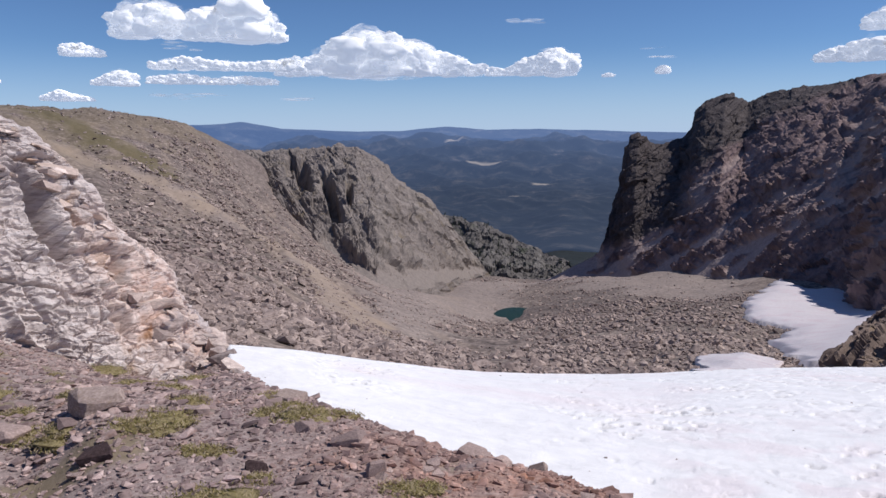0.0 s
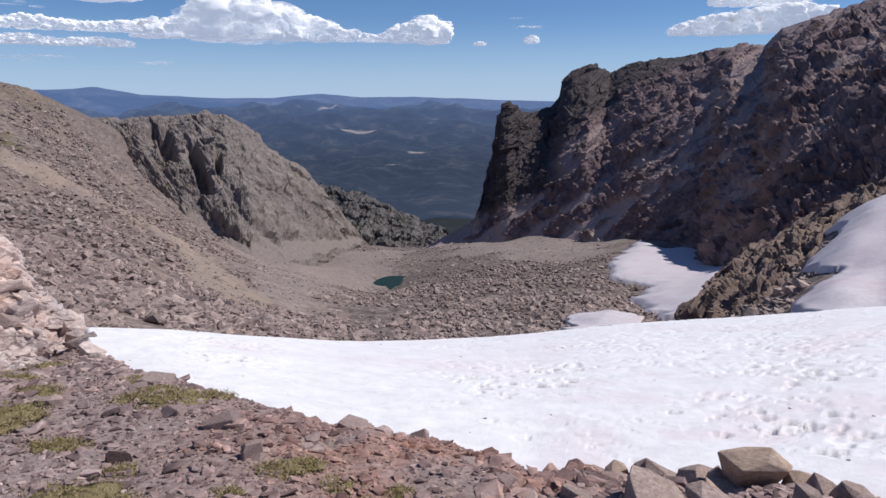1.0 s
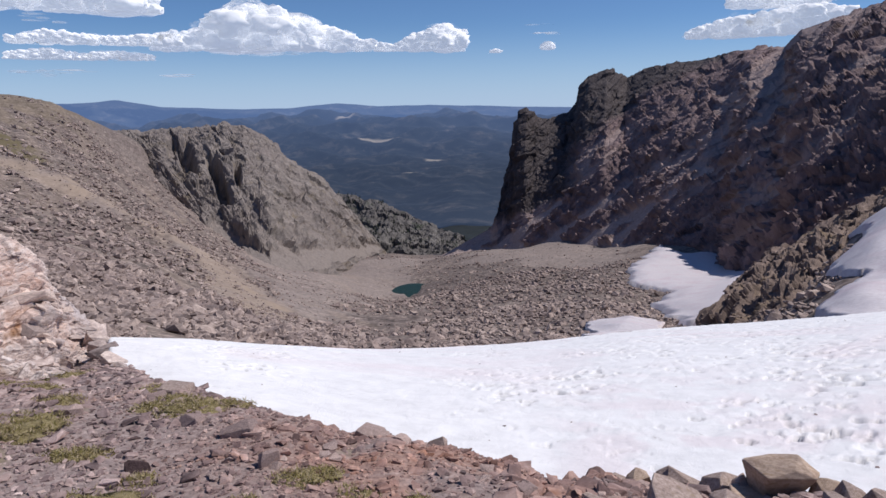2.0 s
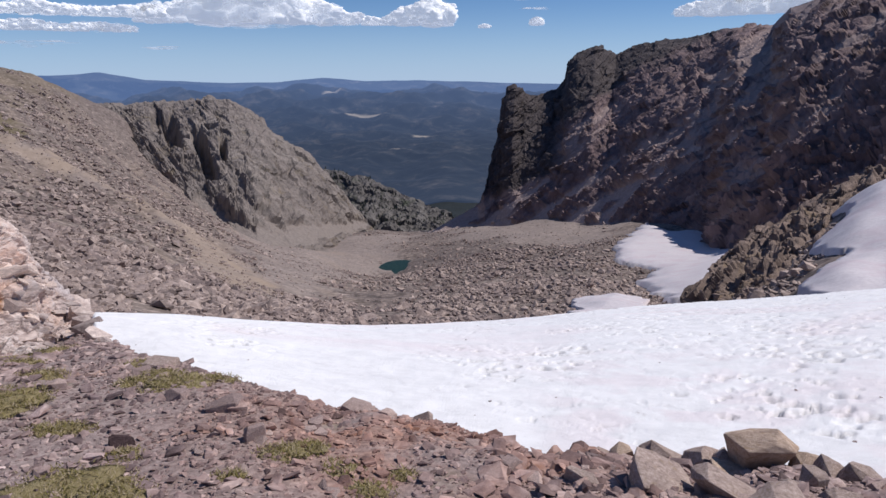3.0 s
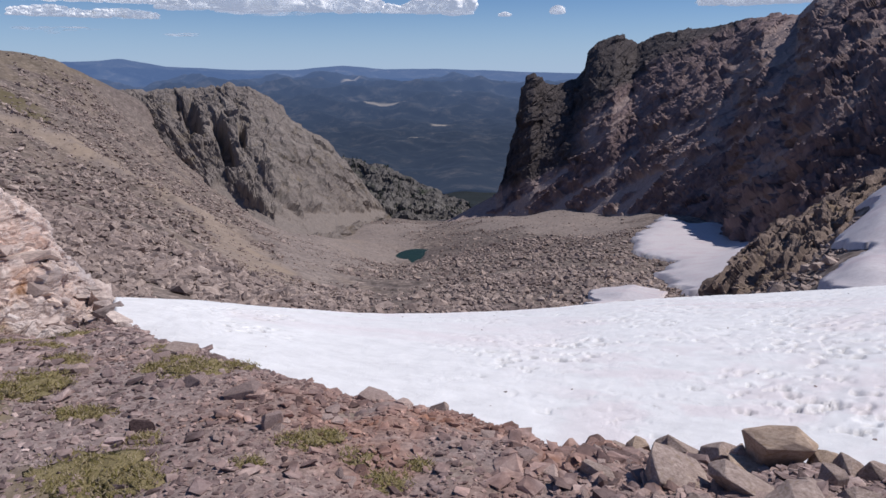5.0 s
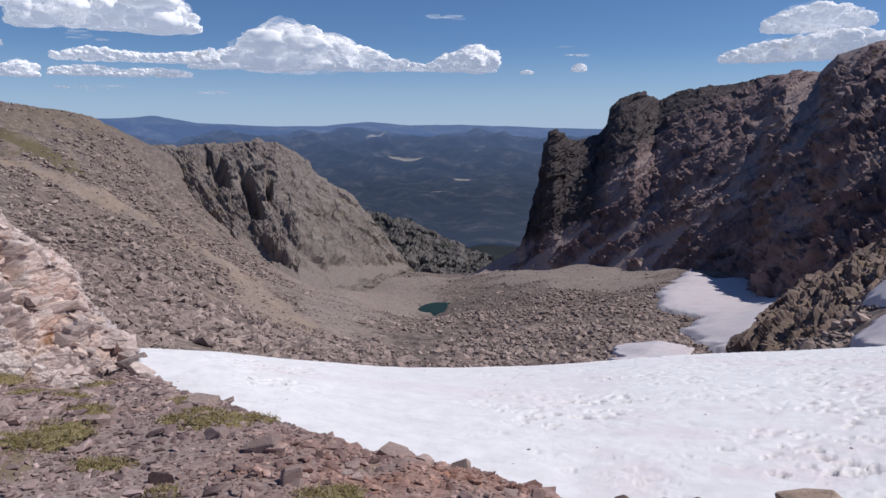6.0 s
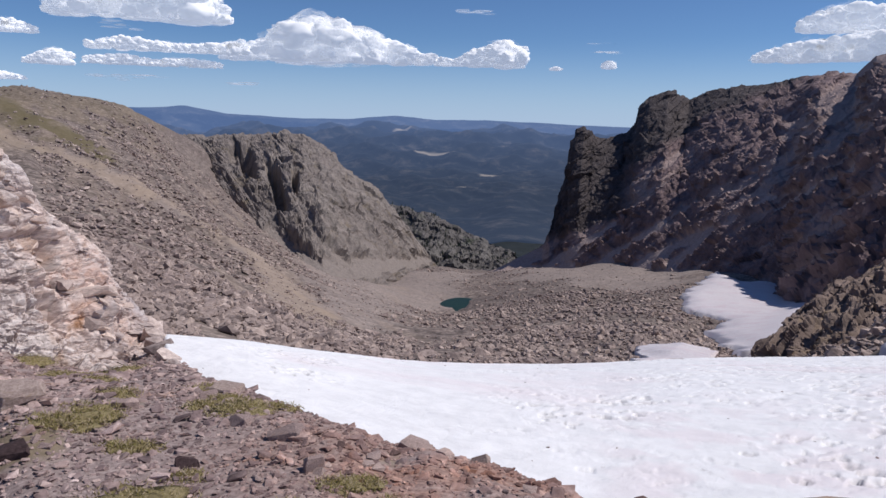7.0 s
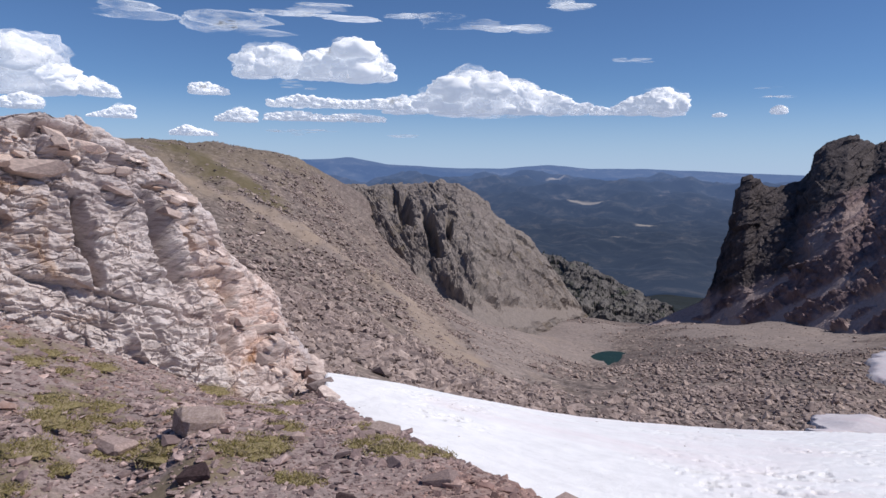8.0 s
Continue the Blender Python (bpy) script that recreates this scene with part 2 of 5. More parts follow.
def snow_material(name, lo, hi, pink):
    m, n, l, b = shade(name, 0.6)
    col = ramp(n, l, tex(n, l, 2.2, 8, 0.65, 0.3), [(0.3, lo), (0.6, hi)])
    col = mix(n, l, spread(n, l, tex(n, l, 0.16, 4, 0.6, 0.8), 0.50, 0.72), col, pink)
    dirt = tex(n, l, 5.0, 9, 0.8, 0.6, ((1, 0.35, 1), (0, 0, 20)))
    col = mix(n, l, spread(n, l, dirt, 0.62, 0.74), col, (0.40, 0.37, 0.36))
    col = mix(n, l, attribute(n, "pink"), col, pink)
    # greyer tone wherever the surface is pitted
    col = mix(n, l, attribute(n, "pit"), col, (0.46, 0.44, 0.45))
    l.new(col, b.inputs["Base Color"])
    bump(n, l, b, tex(n, l, 7.0, 9, 0.75, 0.5), 0.8, 0.028)
    return m


snow_mat = snow_material("old_snow", (0.80, 0.80, 0.82), (0.92, 0.92, 0.94), (0.84, 0.76, 0.79))
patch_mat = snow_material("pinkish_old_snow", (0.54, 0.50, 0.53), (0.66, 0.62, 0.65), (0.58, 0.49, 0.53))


def water_material():
    m, n, l, b = shade("tarn_water", 0.25)
    l.new(ramp(n, l, tex(n, l, 0.2), [(0.3, (0.010, 0.024, 0.014)), (0.7, (0.016, 0.036, 0.021))]), b.inputs["Base Color"])
    b.inputs["Specular IOR Level"].default_value = 0.04
    bump(n, l, b, tex(n, l, 2.5), 0.15, 0.03)
    return m


water_mat = water_material()


# ---- mesh helpers ----
def sheet(name, pts, rows, cols, material, smooth=True, attrs=None):
    """A grid of rows x cols points as one mesh object."""
    k = np.arange(rows * cols).reshape(rows, cols)
    quads = np.stack([k[:-1, :-1], k[:-1, 1:], k[1:, 1:], k[1:, :-1]], -1).reshape(-1, 4)
    return solid(name, pts, quads, material, smooth, attrs)


def solid(name, pts, faces, material, smooth=False, attrs=None):
    me = bpy.data.meshes.new(name)
    faces = np.asarray(faces)
    sides = faces.shape[1]
    me.vertices.add(len(pts))
    me.vertices.foreach_set("co", np.asarray(pts, np.float32).ravel())
    me.loops.add(faces.size)
    me.loops.foreach_set("vertex_index", faces.astype(np.int32).ravel())
    me.polygons.add(len(faces))
    me.polygons.foreach_set("loop_start", np.arange(0, faces.size, sides, dtype=np.int32))
    me.polygons.foreach_set("use_smooth", np.full(len(faces), smooth))
    me.update(calc_edges=True)
    me.validate()
    for key, v in (attrs or {}).items():
        a = me.attributes.new(key, "FLOAT", "POINT")
        a.data.foreach_set("value", np.asarray(v, np.float32))
    me.materials.append(material)
    return new(name, me)


def part(name, bm, material, parent, label=""):
    me = bpy.data.meshes.new(name)
    bm.to_mesh(me)
    bm.free()
    me.materials.append(material)
    ob = new(name, me)
    ob.parent = parent
    return tagged(ob, label) if label else ob


def grid_normals(p, rows, cols):
    g = p.reshape(rows, cols, 3)
    n = np.cross(np.gradient(g, axis=1), np.gradient(g, axis=0)).reshape(-1, 3)
    return n / np.maximum(np.linalg.norm(n, axis=1), 1e-9)[:, None]


def bearing_of(p):
    return np.degrees(np.arctan2(p[..., 0], p[..., 1]))


# ---- the lie of the land: guide lines of the ground, in metres ----
FORESHORE = [(-2.79, 5.54, -0.62), (-1.95, 4.61, -0.35), (-1.4, 4.17, -0.26), (-0.94, 3.78, -0.19), (-0.42, 3.58, -0.19), (-0.09, 3.4, -0.19), (0.28, 3.19, -0.17), (0.64, 3.03, -0.16), (1.08, 2.96, -0.16), (1.55, 2.91, -0.17), (2, 2.75, -0.13), (2.76, 2.31, -0.08), (-1.32, 1.57, -0), (0, 2.05, -0), (1.35, 1.61, 0.02), (-1.78, 1.03, -0), (-2.72, 3.33, 0.02), (-3.42, 2.77, 0.04), (-3.98, 2.3, 0.11), (-2.51, 3.86, -0.13), (-0.78, 0.78, 0.03), (0, 1.1, 0.03), (0.78, 0.78, 0.03)]
OUTCROP_FOOT = [(-6.99, 12.82, -2.72), (-8.12, 13.79, -2.96), (-5.49, 10.45, -2.19), (-4.25, 8.38, -1.66), (-3.28, 6.85, -1.18), (-5.91, 10.44, -2.21), (-7.15, 11.45, -2.53), (-9.53, 5.5, 0.05), (-8.45, 6.72, -0.48), (-7.7, 7.86, -1.18), (-6.5, 8.88, -1.95), (-5.78, 9.36, -2.14), (-5.12, 4.77, -0.47), (-4.31, 5.52, -0.78), (-3.86, 6.43, -1.04), (-11.49, 9.64, -0.78), (-9.64, 11.49, -2.14), (-17.32, 10, 0.2)]
UNDER_SNOW = [(-3.05, 6.85, -1.58), (-1.55, 5.8, -1.52), (-0.45, 5.18, -1.46), (0.67, 4.75, -1.52), (1.8, 4.45, -1.52), (2.94, 4.05, -1.4), (3.98, 3.34, -1.16), (-7.59, 15.21, -4.22), (-6.84, 18.79, -6.28), (-2.09, 23.91, -8.59), (4.7, 26.6, -9.6), (12.7, 27.2, -9.6), (21.2, 25.3, -8.2), (28.7, 20.1, -6.5), (0, 10, -3.83), (4.23, 9.06, -3.39), (7.66, 6.43, -2.44)]
SLOPE_CREST = [(-225, 130, 13), (-236, 185, 13), (-237, 229, 13), (-233, 261, 13), (-239, 308, 12), (-238, 358, 11), (-229, 399, 6), (-231, 421, -1), (-231, 455, -12), (-235, 508, -20), (-364, 210, 12), (-354, 354, 10), (-356, 508, 6), (-319, 600, -16)]
SLOPE = [(-138, 172, -5), (-102, 148, -13), (-72, 131, -21), (-36.7, 59.6, -15.6), (-24.4, 45.9, -14.2), (-22, 53.7, -17.1), (-19.1, 61.1, -20.3), (-15.3, 68.3, -23.6), (-118, 232, -24), (-83, 204, -35), (-39.7, 86.3, -22.1), (-44, 122, -31), (-24.6, 91.8, -28.5), (-69, 219, -48), (-64, 283, -66), (-21.4, 113, -35.5), (-32, 187, -51), (-76.6, 64.3, -3.6), (-53.5, 59.5, -8.2), (-34.4, 49.1, -11.2), (-175, 360, -28), (-116, 309, -52)]
CIRQUE_FLOOR = [(-85, 319, -73), (-62, 334, -81), (-61, 426, -92), (-31, 499, -109), (-22, 299, -82), (-16, 310, -79), (-30, 302, -81), (-24, 317, -79), (-20, 275, -77), (-8, 270, -72), (-32, 278, -76), (-62, 557, -118), (-22, 600, -129), (24, 559, -114)]
MORAINE = [(-16, 119, -37), (-10, 170, -49), (-10, 235, -63), (4, 240, -62), (5.5, 94.8, -30.7), (20, 159, -44), (36, 227, -55), (33, 379, -77), (22, 429, -87), (14.7, 88.8, -28.9), (33, 146, -41), (-1.3, 76, -25.8), (-7.7, 73.6, -25.3), (7.9, 75.6, -25.8), (18.4, 79.9, -26.3)]
RIGHT_FOOT = [(37, 484, -100), (58, 456, -86), (65, 420, -81), (78, 423, -81), (84, 393, -77), (89, 390, -76), (88, 341, -67), (111, 305, -59), (52, 427, -84), (66, 364, -74), (82, 320, -64), (88, 287, -58), (96, 252, -56), (81, 204, -50), (44, 154, -44), (30.9, 100.4, -32.1), (36.8, 98.4, -31.1), (54, 172, -46), (55, 223, -52), (38, 81.6, -24.2), (40.1, 59.8, -17), (42.5, 73.6, -17.1), (33.1, 63.9, -18.9), (57.2, 96.3, -15.7), (66, 102, -13), (73.9, 88.1, -8.5), (54, 52.1, -8.9), (90.1, 63.1, -6.1), (110, 191, -37), (163, 163, -14), (173, 100, 2)]
FOREST_VALLEY = [(-450, 779, -125), (-308, 846, -206), (-148, 837, -242), (0, 820, -241), (118, 842, -195), (308, 846, -93), (-229, 1076, -242), (0, 1050, -231), (200, 1133, -201), (-301, 1418, -254), (0, 1450, -244), (301, 1418, -218), (579, 689, -46), (866, 500, -33), (-779, 450, 2)]
BEHIND = [(-4, 0, 1.88), (-12, 0, 2.86), (-60, 0, 6.8), (-400, 0, 30), (4, 0, 1.18), (14, 0, 0.13), (60, 0, 3.7), (300, 0, 28), (0, -4, 1.95), (0, -15, 3.44), (0, -80, 10), (0, -400, 30), (-0, -4, 1.95), (-0, -15, 3.44), (-0, -80, 10), (0, -400, 30), (7.66, -6.43, 1.6), (-7.66, -6.43, 2.65), (0, -1.5, 0.34), (-0, -1.5, 0.34), (1.6, 0, 0.16), (-1.6, 0, 0.35), (0, -1400, 50), (0, -1400, 50), (1400, 0, 26), (-1400, 0, 26)]
RIGHT_CREST = [(-25, 520, -117), (-17, 521, -111), (-8, 521, -107), (2, 521, -101), (13, 521, -95), (23, 520, -89), (28, 521, -79), (33, 539, -66), (40, 556, -43), (44, 564, -24), (49, 568, -3), (54, 569, 0), (63, 577, -8), (75, 580, -9), (90, 583, -4), (97, 582, 4), (99, 582, 17), (107, 583, 24), (121, 583, 29), (134, 585, 25), (138, 584, 23), (154, 570, 30), (180, 530, 32), (194, 493, 36), (206, 456, 36), (192, 407, 41), (194, 373, 44), (196, 326, 46), (200, 275, 51), (216, 208, 54), (242, 140, 51)]
RIGHT_FOOT_LINE = [(-22, 455, -100), (5, 462, -99), (20, 462, -98), (35, 451, -89), (51, 422, -79), (65, 362, -75), (80, 315, -65), (87, 283, -59), (93, 245, -56), (79, 195, -50), (81, 166, -40), (98, 151, -24), (109, 130, -16), (139, 80, -7)]
CRAG_CREST = [(-256, 495, -11), (-241, 527, -13), (-218, 559, -12.5), (-199, 572, -12), (-195, 578, -9), (-179, 578, -12), (-164, 577, -19), (-152, 580, -27), (-145, 577, -38), (-116, 579, -56), (-106, 575, -68), (-88, 573, -88), (-64, 566, -117), (-45, 568, -134)]
CRAG_FOOT = [(-232, 454, -25), (-191, 419, -32), (-164, 376, -39), (-120, 318, -51), (-103, 308, -56), (-79, 281, -63), (-60, 319, -76), (-56, 396, -91), (-51, 497, -110), (-42, 538, -132)]
SPUR_CREST = [(-187, 880, -96), (-162, 885, -106), (-101, 844, -110), (-43, 799, -129), (4, 760, -141), (34, 739, -154), (64, 727, -180)]
SPUR_FOOT = [(-143, 675, -177), (-35, 669, -178), (58, 667, -191)]
BUTTRESS_CREST = [(35.6, 96.7, -31.1), (37.8, 99, -28), (42.7, 104.6, -26.2), (51, 112, -23), (65, 121, -19), (80, 125, -13), (96, 123, -6), (119, 107, 4)]
BUTTRESS_FOOT = [(33.1, 90.1, -29.6), (35.7, 74.9, -23.1), (43.5, 78.8, -18.5), (55.7, 94.9, -17.4), (65, 101, -14), (79, 101, -10), (98, 88, -3)]
OUTCROP_CREST = [(-10.15, 5.4, 2.2), (-9.29, 7.6, 2.33), (-9.24, 8.12, 2.42), (-9.11, 8.71, 2.3), (-8.98, 9.4, 2.03), (-8.86, 9.91, 1.86), (-8.66, 10.36, 1.46), (-8.28, 10.79, 0.72), (-8.09, 11.18, -0.02), (-7.63, 11.98, -0.9), (-7.43, 12.57, -2.07), (-6.97, 12.83, -2.84), (-5.64, 11.27, -2.84)]
OUTCROP_BASE = [(-9.36, 4.98, 0.05), (-8.3, 6.6, -0.5), (-7.96, 7.15, -0.91), (-7.42, 7.57, -1.14), (-6.87, 8.07, -1.52), (-6.26, 8.55, -1.89), (-5.57, 9.02, -2.05), (-4.21, 8.41, -1.91)]
SNOW_LIP = [(-8.23, 11.33, -2.28), (-7.08, 12.99, -2.84), (-7.11, 17.08, -4.27), (-5.79, 20.19, -5.55), (-3.6, 22.72, -6.64), (-1.72, 23.94, -7.09), (0.3, 25, -7.4), (3.8, 26.2, -7.6), (6.1, 26.8, -7.5), (9.8, 27.3, -7.4), (14.2, 27, -7), (17.5, 26.2, -6.4), (23.3, 23.3, -5.4), (29.7, 18.5, -4.6)]
SNOW_TOE = [(-5.41, 7.44, -1.39), (-3.93, 7.2, -1.71), (-2.85, 6.39, -1.4), (-1.48, 5.51, -1.3), (-0.44, 4.98, -1.29), (0.64, 4.56, -1.33), (1.72, 4.27, -1.33), (2.82, 3.88, -1.23), (4.24, 2.65, -0.95)]


guides = np.array(FORESHORE + OUTCROP_FOOT + UNDER_SNOW + SLOPE_CREST + SLOPE + CIRQUE_FLOOR + MORAINE + RIGHT_FOOT + FOREST_VALLEY + BEHIND, float)


def plan(b, d):
    return np.stack([b / 12.0, np.log(d) * 1.0], -1)


g_b, g_d = bearing_of(guides), np.hypot(guides[:, 0], guides[:, 1])
g_v = (guides[:, 2] - 1.6) / g_d
far_side = np.abs(g_b) > 100
g_b = np.concatenate([g_b, g_b[far_side] - 360 * np.sign(g_b[far_side])])
g_d, g_v = np.concatenate([g_d, g_d[far_side]]), np.concatenate([g_v, g_v[far_side]])
g_p = plan(g_b, g_d)
ROUNDING = 0.12
kernel = np.sqrt(((g_p[:, None] - g_p[None]) ** 2).sum(2) + ROUNDING ** 2)
g_w = np.linalg.solve(np.block([[kernel - 0.02 * np.eye(len(g_p)), np.ones((len(g_p), 1))], [np.ones((1, len(g_p))), np.zeros((1, 1))]]), np.append(g_v, 0))


# the plateau that goes on behind the viewpoint: distance and height
PLATEAU = np.array([(0.3, 0), (2, 0.02), (6, 0.35), (20, 1.6), (80, 6), (250, 12), (500, 20), (1500, 30)], float)


def base_height(x, y):
    """The ground's broad shape: a smooth sheet over the guide lines."""
    b, d = np.degrees(np.arctan2(x, y)), np.maximum(np.hypot(x, y), 0.3)
    out = np.empty(len(x))
    q = plan(b, d)
    for i in range(0, len(x), 20000):
        out[i:i + 20000] = np.sqrt(((q[i:i + 20000, None] - g_p[None]) ** 2).sum(2) + ROUNDING ** 2) @ g_w[:-1] + g_w[-1]
    z = (1.6 + d * out) * step(1.0, 2.1, d)
    back = np.interp(np.log(d), np.log(PLATEAU[:, 0]), PLATEAU[:, 1])
    w = step(72, 112, np.abs(b))
    return z * (1 - w) + back * w


def roughness(x, y, gain=1.0):
    """Lumps at every scale, as large as the eye tells apart at that distance."""
    d = np.hypot(x, y)
    z = np.zeros(len(x))
    for k in range(-3, 9):
        wave = 2.0 ** k
        w = step(0.008, 0.03, wave / d) * (1 - step(0.12, 0.3, wave / d))
        on = w > 0
        if on.any():
            z[on] += w[on] * 0.045 * wave * gnoise(np.stack([x[on] / wave, y[on] / wave, np.full(on.sum(), 3.7 * k)], 1), k + 50)
    return z * gain


TARN = (-21.2, 300.0, -79.6)


def height(x, y):
    x, y = np.asarray(x, float), np.asarray(y, float)
    z = base_height(x, y) + roughness(x, y)
    d, bear = np.hypot(x, y), np.degrees(np.arctan2(x, y))
    window = step(120, 200, d) * (1 - step(430, 520, d)) * step(-44, -38, bear) * (1 - step(-21, -16, bear))
    on = window > 0
    if on.any():
        u, v = x[on] * 0.49 + y[on] * 0.87, x[on] * 0.87 - y[on] * 0.49
        z[on] += window[on] * (2.6 * fbm(np.stack([u / 15, v / 60, 0 * u], 1), 4, 64) + 0.9 * fbm(np.stack([u / 4, v / 12, 0 * u], 1), 3, 65))
    r = np.hypot((x - TARN[0] - 0.12 * (y - TARN[1])) / 2.8, (y - TARN[1]) / 9.0) * (1 + 0.12 * np.sin(x * 0.9) * np.cos(y * 0.5))
    return np.where(r < 1.6, np.minimum(z, TARN[2] - 0.8) * (1 - step(0.85, 1.25, r)) + z * step(0.85, 1.25, r), z)


def inside(poly, x, y):
    """Signed distance to a closed line in plan, positive inside."""
    p = np.array(poly, float)
    a, b = p, np.roll(p, -1, 0)
    q = np.stack([x, y], 1)
    best, odd = np.full(len(q), 1e9), np.zeros(len(q), bool)
    for u, v in zip(a, b):
        w = v - u
        t = np.clip(((q - u) @ w) / (w @ w), 0, 1)
        best = np.minimum(best, np.linalg.norm(q - u - t[:, None] * w, axis=1))
        cross = ((u[1] > q[:, 1]) != (v[1] > q[:, 1])) & (q[:, 0] < (v[0] - u[0]) * (q[:, 1] - u[1]) / (v[1] - u[1] + 1e-12) + u[0])
        odd ^= cross
    return np.where(odd, best, -best)


def away_from(line, x, y):
    """Distance in plan to an open line."""
    p, q = np.array(line, float), np.stack([x, y], 1)
    best = np.full(len(q), 1e9)
    for u, v in zip(p, p[1:]):
        w = v - u
        t = np.clip(((q - u) @ w) / (w @ w), 0, 1)
        best = np.minimum(best, np.linalg.norm(q - u - t[:, None] * w, axis=1))
    return best


TURF_BAND = [(-235, 275), (-207, 254), (-184, 240), (-162, 225), (-140, 213)]
TAN_RUN = [(-160, 195), (-135, 186), (-110, 184), (-96, 184), (-87, 181), (-79, 179), (-72, 178), (-62, 167), (-50, 147), (-37.2, 117), (-30.1, 102)]
VALLEY_FINES = [(-96, 299), (-80, 420), (-31.7, 440), (-20, 402), (-24, 330), (-27.4, 261), (-24.4, 156), (-22.1, 121), (-27.8, 115), (-37, 127), (-55, 171)]
APRON_FINES = [(5, 405), (0, 470), (60, 450), (95, 390), (90, 320), (71, 285), (55, 235), (44, 250), (28.1, 289), (10.5, 350)]
COARSE_SLOPE = [(-89, 138), (-94, 168), (-78, 155), (-67, 156), (-52, 136), (-34.5, 106), (-23.3, 96), (-16.3, 84), (-21.8, 66), (-26, 52), (-26.8, 49), (-39.1, 66), (-58, 88)]
COARSE_MORAINE = [(6, 118), (12, 190), (10, 330), (24, 295), (42, 234), (51, 205), (49, 156), (31.3, 115), (20, 90)]


def fine_share(x, y):
    """Where fine scree lies instead of blocks: 0 to 1."""
    q = np.stack([x, y, 0 * x], 1)
    wave = 0.06 * np.hypot(x, y) * fbm(q / 22, 4, 28)
    out = np.maximum(step(-4, 8, inside(VALLEY_FINES, x, y) + wave), step(-4, 8, inside(APRON_FINES, x, y) + wave))
    return np.maximum(out, 0.9 * (1 - step(2.5, 8, away_from(TAN_RUN, x, y) + 0.5 * wave)))



def ground():
    d = np.concatenate([[0.0001, 0.15, 0.35, 0.6, 0.85], np.exp(np.arange(math.log(1.1), math.log(1480), 0.0165))])
    b = np.concatenate([np.arange(-180, -62, 1.25), np.arange(-62, 48, 0.17), np.arange(48, 179.5, 1.25), [180.0]])
    bb, dd = np.meshgrid(np.radians(b), d)
    x, y = (dd * np.sin(bb)).ravel(), (dd * np.cos(bb)).ravel()
    z = height(x, y)
    dist, bear = np.hypot(x, y), np.degrees(np.arctan2(x, y))
    q = np.stack([x, y, 0 * x], 1)
    blot = fbm(q / 30, 4, 5)
    turf = 0.34 * step(150, 260, dist) * (1 - step(700, 900, dist)) * step(-20, 0, z) * step(-0.15, 0.35, blot + step(-6, 8, z) * 0.5)
    away = away_from(TURF_BAND, x, y)
    lush = (1 - step(5, 16, away + 10 * fbm(q / 14, 4, 21)))
    small = fbm(q / 0.7, 4, 9)
    turf += (1 - step(9, 14, dist)) * (1 - 0.7 * step(70, 100, np.abs(bear))) * step(0.15, 0.5, small + 0.35 * step(25, 50, -bear) - 0.15) * 0.75
    slope_run = fbm(np.stack([x / 9 + y / 14, (y - x) / 70, 0 * x], 1), 4, 12)
    streak = 1 - step(2.5, 8, away_from(TAN_RUN, x, y) + 6 * fbm(q / 9, 4, 28))
    tan = step(45, 80, dist) * (1 - step(380, 480, dist)) * step(0.05, 0.5, slope_run) * (1 - step(-10, -3, bear)) * 0.8
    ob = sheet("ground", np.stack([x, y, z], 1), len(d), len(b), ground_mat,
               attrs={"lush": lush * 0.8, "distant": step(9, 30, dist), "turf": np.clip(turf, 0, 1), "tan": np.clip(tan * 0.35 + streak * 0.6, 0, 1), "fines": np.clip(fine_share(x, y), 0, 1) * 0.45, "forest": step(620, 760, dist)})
    return tagged(ob, "stony pink-grey mountain ground with scree and dry turf", "ground", kind="structure")


ground()


# ---- snow ----
def along(line, b):
    p = np.array(line, float)
    k = bearing_of(p)
    return np.stack([np.interp(b, k, p[:, i]) for i in range(3)], -1)


def smooth_along(line, b, width=2.0):
    return sum(along(line, b + o) * w for o, w in ((-width, 0.25), (0, 0.5), (width, 0.25)))


